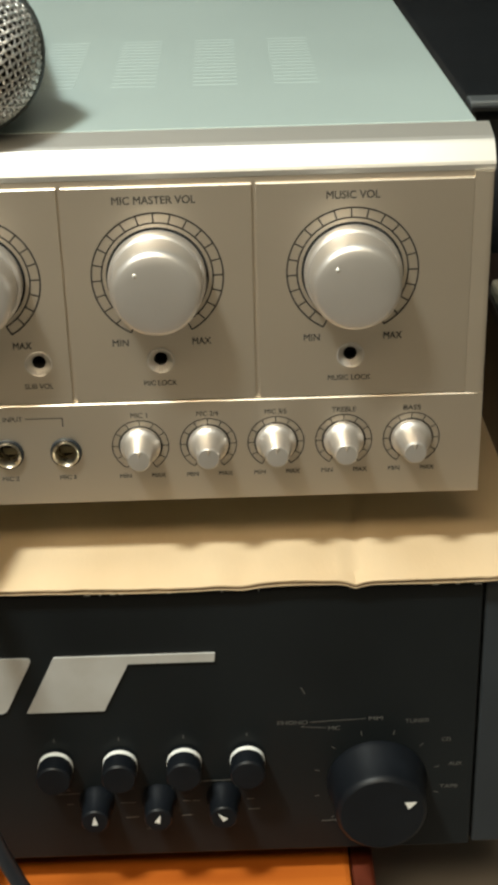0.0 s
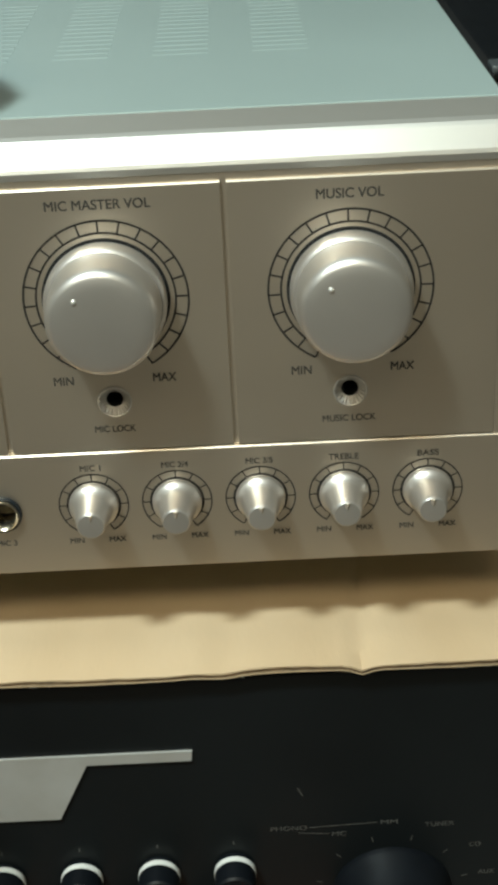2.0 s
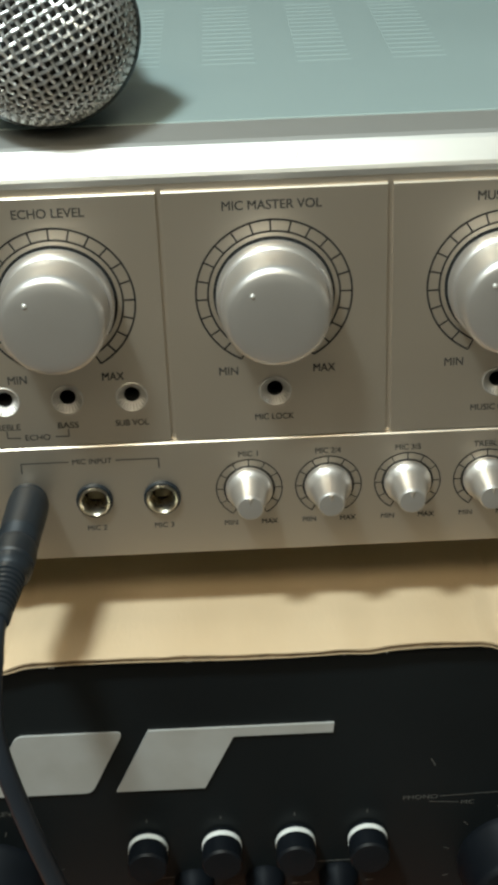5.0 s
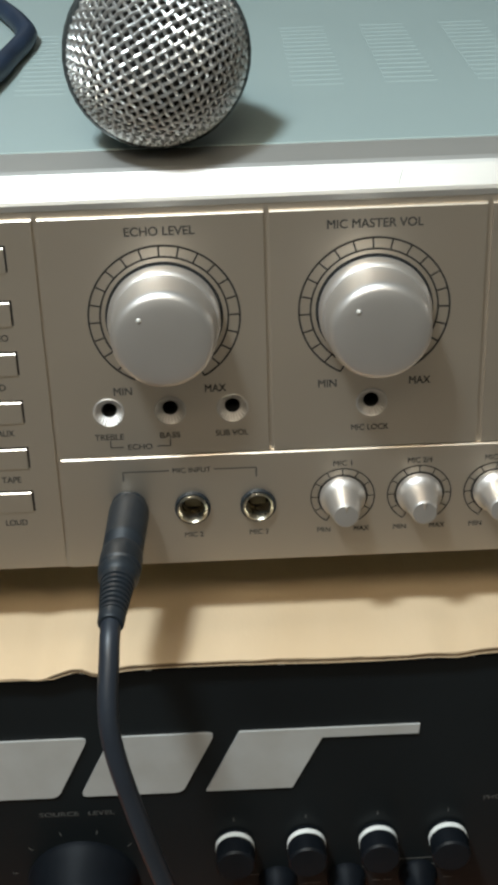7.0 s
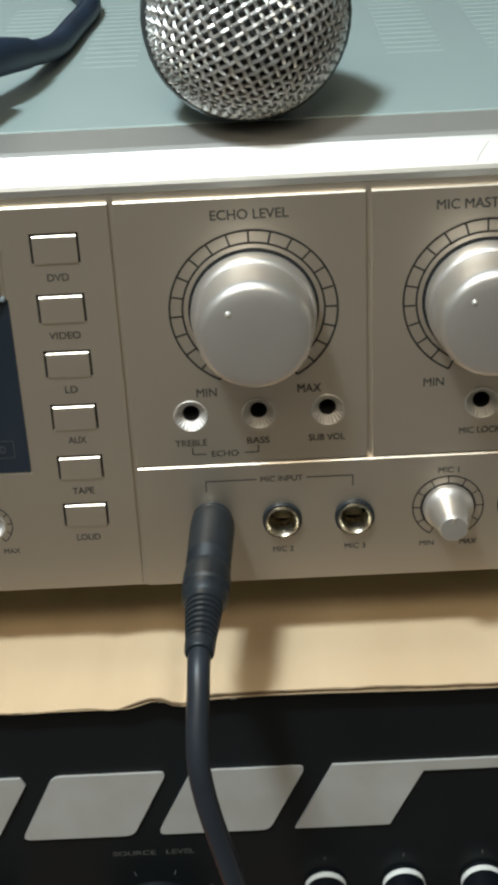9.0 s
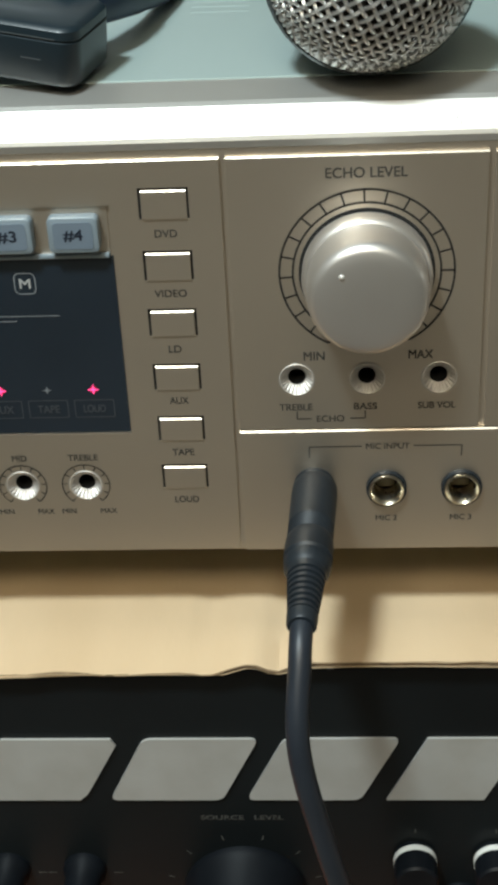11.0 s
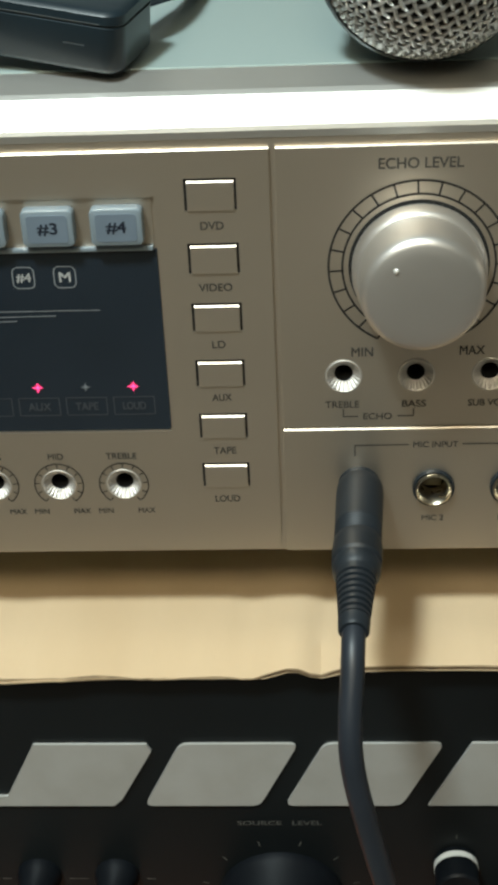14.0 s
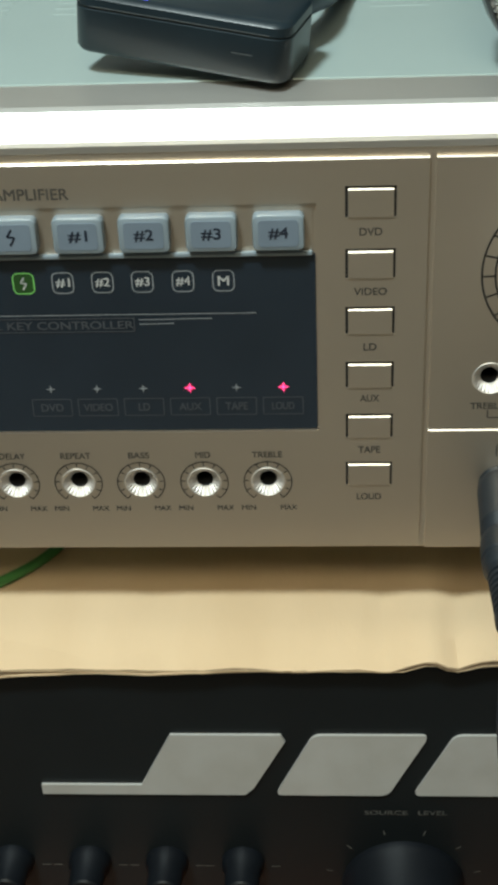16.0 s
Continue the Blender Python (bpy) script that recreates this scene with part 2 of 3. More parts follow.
    sx, sz = width / (max(xs) - min(xs)), height / (max(ys) - min(ys))
    mx, mz = (max(xs) + min(xs)) / 2, (max(ys) + min(ys)) / 2
    for v in bm.verts:
        v.co = Vector((cx + (v.co.x - mx) * sx, y, cz + (v.co.y - mz) * sz))
    # heavier strokes: slightly shifted layers of the same print
    once = bm.copy()
    for n, (dx, dz) in enumerate(((0.022, 0.016), (-0.022, -0.016), (0.022, -0.016), (-0.022, 0.016))):
        layer = once.copy()
        bmesh.ops.translate(layer, verts=layer.verts, vec=(dx * height, -0.00001 * (n + 1), dz * height))
        me = bpy.data.meshes.new("layer")
        layer.to_mesh(me)
        layer.free()
        bm.from_mesh(me)
        bpy.data.meshes.remove(me)
    once.free()
    return part(name, bm, material, parent, label or f'printed word "{text}"')


def tube(points, radius, steps=12, sub=8, taper=None):
    """A round cord through the points, smoothly curved."""
    pts = [Vector(p) for p in points]
    ext = [pts[0] * 2 - pts[1], *pts, pts[-1] * 2 - pts[-2]]
    path = []
    for k in range(1, len(ext) - 2):
        p0, p1, p2, p3 = ext[k - 1:k + 3]
        for s in range(sub):
            t = s / sub
            path.append(0.5 * (2 * p1 + (p2 - p0) * t + (2 * p0 - 5 * p1 + 4 * p2 - p3) * t * t + (3 * p1 - p0 - 3 * p2 + p3) * t ** 3))
    path.append(pts[-1])
    bm = bmesh.new()
    rings, side = [], None
    for k, p in enumerate(path):
        way = (path[min(k + 1, len(path) - 1)] - path[max(k - 1, 0)]).normalized()
        if side is None:
            side = way.orthogonal().normalized()
        side = (side - way * side.dot(way)).normalized()
        up = way.cross(side)
        r = radius if taper is None else taper(k / (len(path) - 1))
        rings.append([bm.verts.new(p + r * (math.cos(a) * side + math.sin(a) * up)) for a in (2 * math.pi * n / steps for n in range(steps))])
    for a, b in zip(rings, rings[1:]):
        for n in range(steps):
            bm.faces.new((a[n], a[(n + 1) % steps], b[(n + 1) % steps], b[n]))
    bm.faces.new(rings[0])
    bm.faces.new(rings[-1])
    return bm


# ---- the room: an unseen shell, added for reflections and bounced light ----
def setting(name, x0, x1, y0, y1, z0, z1, material, label):
    ob = part(name, box(x0, x1, y0, y1, z0, z1), material)
    return tagged(ob, label, name.split("_")[0], kind="structure")


setting("floor", -2.2, 2.2, -2.4, 1.6, -1.0, -0.92, M_FLOOR, "unseen floor, pale grey to bounce light at the panel")
setting("ceiling", -2.2, 2.2, -2.4, 1.6, 1.5, 1.58, M_CEIL, "unseen plain white painted ceiling")
setting("wall_north", -2.2, 2.2, 1.2, 1.6, -0.92, 1.5, M_WALL, "unseen plain cream painted wall behind the amplifier")
setting("wall_south", -2.2, 2.2, -2.4, -2.2, -0.92, 1.5, M_WALL, "unseen plain cream painted wall behind the camera")
setting("wall_west", -2.2, -2.0, -2.2, 1.2, -0.92, 1.5, M_WALL, "unseen plain cream painted side wall")
setting("wall_east", 2.0, 2.2, -2.2, 1.2, -0.92, 1.5, M_WALL, "unseen plain cream painted side wall")

TABLE_Z = -0.196
table = thing("table", (-0.1, 0.1, -0.92), "orange varnished wooden table carrying the stacked amplifiers", "table")
part("tabletop", box(-0.62, 0.186, -0.062, 0.42, TABLE_Z - 0.03, TABLE_Z, 0.003), M_TABLE, table)
part("edge_strip", box(0.1865, 0.197, -0.062, 0.42, TABLE_Z - 0.032, TABLE_Z - 0.001, 0.002), M_TABLEEDGE, table, "dark red end strip")
for lx in (-0.57, 0.14):
    for ly in (-0.03, 0.37):
        part("leg", box(lx - 0.025, lx + 0.025, ly - 0.025, ly + 0.025, -0.92, TABLE_Z - 0.03, 0.004), M_TABLE, table)
side_stand = thing("side_stand", (0.45, 0.1, -0.92), "dull grey-brown low cabinet standing beside the table", "cabinet")
part("body", box(0.205, 0.795, -0.195, 0.455, -0.92, -0.262, 0.004), M_STAND, side_stand)
part("top_board", box(0.20, 0.80, -0.2, 0.46, -0.262, -0.245, 0.003), M_STAND, side_stand, "dull grey-brown top board")

# dark furniture behind and beside the amplifier
tv = thing("dark_cabinet", (0.62, 0.5, -0.245), "glossy black cabinet standing behind the amplifier", "cabinet")
part("body", box(0.264, 1.2, 0.22, 0.8, -0.245, 0.097, 0.006), M_TVBLACK, tv)
part("back_panel", box(-0.8, 1.4, 0.82, 0.86, -0.245, 0.7, 0.004), M_TVBLACK, tv)
part("rail", box(0.264, 0.9, 0.206, 0.2195, 0.101, 0.1045, 0.001), M_STEEL, tv, "thin grey metal rail")
block = thing("wooden_block", (0.36, 0.1, -0.245), "dark brown wooden stand beside the cardboard sheet", "stand")
part("body", box(0.264, 0.42, 0.07, 0.2, -0.245, 0.026, 0.004), M_DARKWOOD, block)

adapter = thing("white_adapter", (0.285, 0.12, 0.026), "small white plastic adapter on the dark wooden stand", "adapter")
part("shell", box(0.2655, 0.315, 0.100, 0.135, 0.026, 0.0345, 0.002), M_WHITE, adapter, "white plastic shell")
part("cord", tube([(0.312, 0.118, 0.030), (0.335, 0.130, 0.029), (0.36, 0.16, 0.0285), (0.39, 0.18, 0.0285)], 0.002, 8, 6), M_WHITE, adapter, "thin white cord", True)

# ---- lower unit: black preamplifier ----
LY = -0.022
LOW_TOP, LOW_BOT = -0.0402, -0.180
pre = thing("preamplifier", (0, 0.12, TABLE_Z), "black metal preamplifier with a large silver emblem, on the table", "amplifier")
part("case", box(-0.235, 0.232, LY + 0.004, 0.30, LOW_BOT, LOW_TOP - 0.001, 0.002), M_BLACK, pre)
part("front_panel", box(-0.243, 0.239, LY, LY + 0.0035, LOW_BOT, LOW_TOP, 0.0008), M_BLACK, pre, "black painted front panel")
part("end_cap", box(0.2402, 0.262, LY + 0.002, 0.30, LOW_BOT - 0.001, LOW_TOP, 0.0015), M_BLUEBLACK, pre, "blue-black end cap")
for fx in (-0.19, 0.17):
    for fy in (0.02, 0.26):
        part("foot", box(fx - 0.014, fx + 0.014, fy - 0.014, fy + 0.014, TABLE_Z, LOW_BOT, 0.002), M_RUBBER, pre)


rng = random.Random(11)
for k in range(26):
    cx, w = rng.uniform(-0.20, 0.236), rng.uniform(0.0006, 0.0032)
    part("paint_chip", box(cx, cx + w, LY - 0.00006, LY + 0.0009, LOW_TOP - rng.uniform(0.0007, 0.0011), LOW_TOP - 0.0003, 0.00005, 1), M_WORN, pre, "bare metal where paint has chipped")


def slanted(x0, x1, z0, z1, lean, r=0.003):
    """A leaning block with rounded corners."""
    pts = []
    corners = [(x0, z0), (x1, z0), (x1 + lean, z1), (x0 + lean, z1)]
    for k in range(4):
        p, a, b = Vector(corners[k]), Vector(corners[k - 1]), Vector(corners[(k + 1) % 4])
        pa, pb = p + (a - p).normalized() * r, p + (b - p).normalized() * r
        for s in range(6):
            t = s / 5
            pts.append((pa * (1 - t) ** 2 + 2 * p * t * (1 - t) + pb * t * t)[:])
    return pts


emblem_z0, emblem_z1 = -0.0985, -0.0705
lean = 0.0135
low = lambda dz: lean * dz / (emblem_z1 - emblem_z0)
for x0, x1 in ((-0.0495, -0.0105), (-0.0020, 0.0370)):
    part("emblem_block", sheet(slanted(x0, x1, emblem_z0, emblem_z1, lean), LY, 0.0010), M_SILVERPRINT, pre, "slanted silver emblem block")
first = [(-0.1310, emblem_z0), (-0.0600, emblem_z0), (-0.0570, emblem_z0 + 0.0030), (-0.0455, emblem_z1 - 0.0030), (-0.0470, emblem_z1), (-0.0845, emblem_z1), (-0.0980 + low(0.0045), emblem_z0 + 0.0045), (-0.1310, emblem_z0 + 0.0045)]
part("emblem_block", sheet(first, LY, 0.0010), M_SILVERPRINT, pre, "slanted silver emblem block with a thin tail")
last = [(0.0460, emblem_z0), (0.0790, emblem_z0), (0.0790 + low(0.0238), emblem_z1 - 0.0042), (0.1268, emblem_z1 - 0.0042), (0.1272, emblem_z1), (0.0460 + lean, emblem_z1)]
part("emblem_block", sheet(last, LY, 0.0010), M_SILVERPRINT, pre, "slanted silver emblem block with a thin tail")

BIG = [(0.0222, 0.0), (0.0219, 0.003), (0.0205, 0.005), (0.0198, 0.0195), (0.0190, 0.0215), (0.0178, 0.0224), (0.0, 0.0226)]


def big_dial(cx, cz, angle):
    knob = part("dial_knob", lathe(BIG, cx, cz, LY, 56), M_BLACKKNOB, pre, "large black rotary knob", True)
    a = radians(angle)
    c, s = math.cos(a), math.sin(a)
    tri = [(0.0165, 0.0), (0.0115, 0.0021), (0.0115, -0.0021)]
    part("pointer", sheet([(cx + u * c - v * s, cz + u * s + v * c) for u, v in tri], LY - 0.0228), M_WHITE, knob, "white pointer mark")
    part("tick_marks", dial(cx, cz, 0.0285, 0.0262, 9, 45, LY - 0.0002, 0.0005, False, False), M_FAINT, pre)


big_dial(0.1965, -0.1420, 25)
big_dial(-0.0045, -0.1440, 128)
for k, cx in enumerate((0.0560, 0.0840, 0.1120, 0.1395)):
    button = part("push_button", lathe([(0.0075, 0), (0.0075, 0.012), (0.0068, 0.0128), (0, 0.013)], cx, -0.1265, LY, 32), M_BLACKKNOB, pre, "round black push button", True)
    ring = lathe([(0.00762, 0.0018), (0.00762, 0.0042), (0.0074, 0.0042)], cx, -0.1265, LY, 32, False)
    part("white_ring", ring, M_WHITE, button, "white ring", True)
for k, cx in enumerate((0.0725, 0.1000, 0.1285, -0.1460, -0.1178, -0.0897, -0.0621)):
    cz = -0.1475 if k < 3 else -0.1330
    knob = part("control_knob", lathe([(0.0078, 0), (0.0076, 0.003), (0.0064, 0.005), (0.0060, 0.0142), (0.0054, 0.0149), (0, 0.015)], cx, cz, LY, 32), M_BLACKKNOB, pre, "small black control knob", True)
    turn = radians((0, -18, 40, 0, 8, -6, 10)[k])
    mark = [(u * math.cos(turn) - v * math.sin(turn), u * math.sin(turn) + v * math.cos(turn)) for u, v in ((-0.0013, -0.0012), (0.0013, -0.0012), (0.0, 0.0036))]
    part("pointer", sheet([(cx + u, cz + v) for u, v in mark], LY - 0.0151), M_WHITE, knob, "white pointer mark")
    for dx in (-0.012, 0.012):
        part("tick_marks", strokes([((cx + dx - 0.0016, cz - 0.002), (cx + dx + 0.0016, cz - 0.002))], LY - 0.0002, 0.0005), M_FAINT, pre)
for text, cx, cz, w in (("PHONO", 0.1595, -0.1085, 0.013), ("MM", 0.1955, -0.1075, 0.006), ("MC", 0.1775, -0.112, 0.005), ("TUNER", 0.2135, -0.1095, 0.0105),
                        ("CD", 0.2265, -0.120, 0.004), ("AUX", 0.2310, -0.1335, 0.006), ("TAPE", 0.2285, -0.146, 0.008),
                        ("SOURCE", -0.0111, -0.1075, 0.0150), ("LEVEL", 0.0052, -0.1075, 0.0100)):
    lettering(text, cx, cz, w, 0.0020, LY - 0.0002, M_FAINT, pre)
for cx in (0.0560, 0.0840, 0.1120, 0.1395):
    part("printed_bar", strokes([((cx - 0.0060, -0.1420), (cx + 0.0050, -0.1416))], LY - 0.0002, 0.0007), M_FAINT, pre, "worn unreadable print")
    part("tick_marks", strokes([((cx, -0.1150), (cx, -0.1132))], LY - 0.0002, 0.0005), M_FAINT, pre)
for cx, cz, w in ((0.0600, -0.1438, 0.010), (0.1255, -0.1388, 0.021), (0.0875, -0.1580, 0.006), (0.1120, -0.1578, 0.005), (0.0965, -0.1648, 0.006), (0.1420, -0.1555, 0.005), (0.1760, -0.1635, 0.008)):
    part("printed_bar", strokes([((cx - w / 2, cz), (cx + w / 2, cz + 0.0003))], LY - 0.0002, 0.0006), M_FAINT, pre, "worn unreadable print")
part("scuff", strokes([((0.1632, -0.0900), (0.1648, -0.0935))], LY - 0.0002, 0.0006), M_FAINT, pre, "pale scuff on the black panel")
part("bracket_line", strokes([((0.167, -0.1085), (0.191, -0.1075)), ((0.163, -0.1108), (0.174, -0.1118))], LY - 0.0002, 0.0004), M_FAINT, pre)

# ---- cardboard sheet between the two units ----
CARD_Z = -0.0375


def card_top(x, y):
    front = max(0.0, 1 - (y + 0.026) / 0.035)
    wave = 0.0014 * math.sin(x * 19 + 0.6) + 0.0020 * math.exp(-((x - 0.002) / 0.006) ** 2) - 0.0006 * math.exp(-((x - 0.013) / 0.004) ** 2) + 0.0009 * math.sin(x * 47)
    crease = -0.0022 * math.exp(-((x - 0.010 - 0.10 * (y + 0.026)) / 0.004) ** 2) - 0.0016 * math.exp(-((x + 0.012) / 0.005) ** 2) - 0.0020 * math.exp(-((x - 0.186 - 0.06 * (y + 0.026)) / 0.0035) ** 2) - 0.0010 * math.exp(-((x - 0.140) / 0.006) ** 2) - 0.0008 * math.exp(-((x + 0.09) / 0.007) ** 2)
    return CARD_Z + wave * front + crease + 0.0050 * (x / 0.25) * front


def cardboard():
    bm = bmesh.new()
    nx, ny = 150, 22
    y_at = [(-0.0262 + 0.326 * (k / ny) ** 2.2) for k in range(ny + 1)]
    top, low = [], []
    for i in range(nx + 1):
        x = -0.26 + 0.535 * i / nx
        ragged = 0.0004 * math.sin(x * 90) + 0.0006 * noise.noise((x * 60, 3, 0)) + 0.0004 * noise.noise((x * 400, 7, 0)) - 0.0012 * math.exp(-((x - 0.005) / 0.007) ** 2)
        top.append([bm.verts.new((x, y + (ragged if k == 0 else 0), card_top(x, y))) for k, y in enumerate(y_at)])
        low.append([bm.verts.new((x, y + (0.3 * ragged if k == 0 else 0), max(LOW_TOP + 0.0004, card_top(x, y) - 0.0024))) for k, y in enumerate(y_at)])
    for i in range(nx):
        for k in range(ny):
            bm.faces.new((top[i][k], top[i + 1][k], top[i + 1][k + 1], top[i][k + 1]))
            bm.faces.new((low[i][k], low[i][k + 1], low[i + 1][k + 1], low[i + 1][k]))
        rim = []
        for j in (i, i + 1):
            t, b = top[j][0], low[j][0]
            lip = 0.0006 + 0.0005 * max(0.0, noise.noise((t.co.x * 90, 1, 5)))
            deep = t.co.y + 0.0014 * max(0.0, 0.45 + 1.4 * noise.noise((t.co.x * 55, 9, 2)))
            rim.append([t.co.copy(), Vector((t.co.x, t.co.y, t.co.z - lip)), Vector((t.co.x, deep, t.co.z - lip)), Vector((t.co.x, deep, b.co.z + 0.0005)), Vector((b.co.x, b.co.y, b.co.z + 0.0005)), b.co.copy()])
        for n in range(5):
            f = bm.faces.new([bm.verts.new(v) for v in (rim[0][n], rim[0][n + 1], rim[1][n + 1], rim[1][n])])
            # the recess behind the lips takes the dark shade colour
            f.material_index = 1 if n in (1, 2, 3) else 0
        bm.faces.new((top[i][ny], top[i + 1][ny], low[i + 1][ny], low[i][ny]))
    for i in (0, nx):
        for k in range(ny):
            bm.faces.new((top[i][k], top[i][k + 1], low[i][k + 1], low[i][k]))
    return bm


card = thing("cardboard_sheet", (0, 0.1, LOW_TOP), "creased tan corrugated cardboard sheet between the two amplifiers", "cardboard")
part("sheet", cardboard(), [M_CARD, M_CARDRECESS], card, "", True)
# ---- upper unit: champagne karaoke amplifier ----
X0, X1 = -0.192, 0.2385
ZB, ZT = -0.0090, 0.1405
amp = thing("karaoke_amplifier", (0.023, 0.15, CARD_Z), "champagne metal karaoke amplifier with big knobs, on cardboard", "amplifier")
part("chassis", box(X0 + 0.004, X1 - 0.005, 0.0125, 0.335, ZB + 0.002, ZT - 0.006, 0.001), M_COVER, amp)
cover = part("cover", box(X0 + 0.003, X1 - 0.0045, 0.0200, 0.338, ZB + 0.004, ZT, 0.0004), M_COVER, amp, "grey-green painted steel cover")
for fx in (-0.15, 0.20):
    for fy in (0.10, 0.29):
        part("foot", box(fx - 0.015, fx + 0.015, fy - 0.015, fy + 0.015, CARD_Z - 0.001, ZB + 0.002, 0.003), M_RUBBER, amp, "black rubber foot")

# ventilation louvres in the cover
slot_mesh = None
for col in range(11):
    xr = 0.1790 - 0.0350 * col
    for row in range(15):
        y = 0.096 + 0.0072 * row
        if slot_mesh is None:
            bm = bmesh.new()
            prof = [(-0.0020, 0.0), (-0.0012, 0.00021), (-0.0004, 0.00022), (0.0016, 0.0)]
            ends = []
            for ex in (-0.0095, 0.0095):
                ends.append([bm.verts.new((ex, py, pz)) for py, pz in prof])
            for k in range(3):
                bm.faces.new((ends[0][k], ends[0][k + 1], ends[1][k + 1], ends[1][k]))
            bm.faces.new(ends[0])
            bm.faces.new(ends[1])
            bmesh.ops.recalc_face_normals(bm, faces=bm.faces)
            slot_mesh = bpy.data.meshes.new("vent_louvre")
            bm.to_mesh(slot_mesh)
            bm.free()
            slot_mesh.materials.append(M_SLOT)
        ob = new("vent_louvre", slot_mesh)
        ob.parent = cover
        ob.location = Vector((xr - 0.0095, y, ZT - 0.00005)) - ORG[cover]

# front frame and the bevelled top bar


def bar():
    """The top bar: a face that leans back, a rounded lip and a flat top."""
    prof = [(0.0010, 0.1264), (0.0005, 0.1286), (0.0010, 0.1298), (0.0058, 0.1356), (0.0068, 0.1366), (0.0086, 0.1375), (0.0198, 0.1401), (0.0198, 0.1268)]
    bm = bmesh.new()
    ends = [[bm.verts.new((x, y, z)) for y, z in prof] for x in (X0 - 0.0003, X1 + 0.0003)]
    for k in range(len(prof)):
        n = (k + 1) % len(prof)
        bm.faces.new((ends[0][k], ends[0][n], ends[1][n], ends[1][k]))
    bm.faces.new(ends[0])
    bm.faces.new(ends[1])
    return bm


part("top_bar", bar(), M_TRIM, amp, "bright bevelled metal top bar")

for sx, lean in ((0.0640, 0.0030), (0.0660, 0.0012), (0.1060, 0.0042), (0.1180, 0.0020)):
    scratch = tube([(sx, 0.0013, 0.1301), (sx + lean * 0.3, 0.0029, 0.1321), (sx + lean, 0.0055, 0.1352)], 0.00009, 5, 4)
    part("scratch", scratch, M_STEEL, amp, "thin dark scratch on the top bar")
locks_echo = [(0.0190, 0.0535), (0.0402, 0.0535), (0.0618, 0.0535)]
lock_mic, lock_music = (0.1100, 0.0535), (0.1850, 0.0535)
pots = [(-0.1303, 0.0168), (-0.1100, 0.0168), (-0.0898, 0.0168), (-0.0695, 0.0168), (-0.0492, 0.0168)]
# name, top, bottom, width and height of its print
buttons = [("DVD", 0.1150, 0.1064, 0.0064, 0.1019), ("VIDEO", 0.0959, 0.0874, 0.0095, 0.0831), ("LD", 0.0774, 0.0692, 0.0038, 0.0648), ("AUX", 0.0590, 0.0509, 0.0057, 0.0471), ("TAPE", 0.0408, 0.0330, 0.0068, 0.0286), ("LOUD", 0.0233, 0.0154, 0.0076, 0.0110)]
jacks = [(0.0235, 0.0160), (0.0462, 0.0147), (0.0697, 0.0147)]
BTN_X = (-0.0237, -0.0107)
DISP = (-0.168, -0.0328, 0.0357, 0.0953)
TRAY = (-0.168, -0.0335, 0.0953, 0.1108)
P = 0.0  # front of the plates

LOCK_R = 0.0050
FRAME_HOLES = [(x, z, 0.0054) for x, z in pots + locks_echo + [lock_mic, lock_music]] + [(x, z, 0.0056) for x, z in jacks]
part("front_frame", plate(X0, X1, ZB, 0.1262, 0.0012, 0.008, FRAME_HOLES, 0.00006), M_PANEL, amp)
part("left_plate", plate(X0 + 0.008, -0.0009, ZB + 0.0003, 0.1240, P, 0.0035,
     [(x, z, LOCK_R) for x, z in pots] + [(BTN_X[0] - 0.0008, BTN_X[1] + 0.0007, low - 0.0001, high + 0.0007) for _, high, low, _, _ in buttons]
     + [(DISP[0], DISP[1], DISP[2], TRAY[3])]), M_PANEL, amp, "champagne panel section")
part("echo_plate", plate(0.0009, 0.0741, 0.0362, 0.1240, P, 0.0035, [(x, z, LOCK_R) for x, z in locks_echo]), M_PANEL, amp, "champagne panel section")
part("mic_plate", plate(0.0759, 0.1471, 0.0362, 0.1240, P, 0.0035, [(*lock_mic, LOCK_R)]), M_PANEL, amp, "champagne panel section")
part("music_plate", plate(0.1489, 0.23105, 0.0362, 0.1240, P, 0.0035, [(*lock_music, LOCK_R)]), M_PANEL, amp, "champagne panel section")
part("lower_plate", plate(0.0009, X1 - 0.0002, ZB + 0.0003, 0.0358, P - 0.0006, 0.0035, [(x, z, 0.0056) for x, z in jacks]), M_PANEL, amp, "champagne lower panel section")
PL = P - 0.0006
border = bmesh.new()
rows = [[border.verts.new((x, y, z)) for x, y in ((0.2311, P), (0.2365, PL - 0.00005), (X1 - 0.0006, PL - 0.00005), (X1 - 0.0002, PL + 0.0005), (X1 - 0.0002, 0.0035), (0.2311, 0.0035))] for z in (0.0350, 0.1261)]
for k in range(6):
    border.faces.new((rows[0][k], rows[0][(k + 1) % 6], rows[1][(k + 1) % 6], rows[1][k]))
for row in rows:
    border.faces.new(row)
part("right_border", border, M_PANEL, amp, "champagne border strip")
wedge = bmesh.new()
sides = [[wedge.verts.new((x, y, z)) for y, z in ((P + 0.00005, ZB + 0.0003), (P + 0.00010, ZB + 0.0030), (0.00118, ZB + 0.0150), (0.00118, ZB + 0.0003))] for x in (-0.00085, 0.00085)]
for k in range(4):
    wedge.faces.new((sides[0][k], sides[0][(k + 1) % 4], sides[1][(k + 1) % 4], sides[1][k]))
for side in sides:
    wedge.faces.new(side)
part("groove_end", wedge, M_PANEL, amp, "closed lower end of the groove")
INK, INKL = P - 0.00015, PL - 0.00015

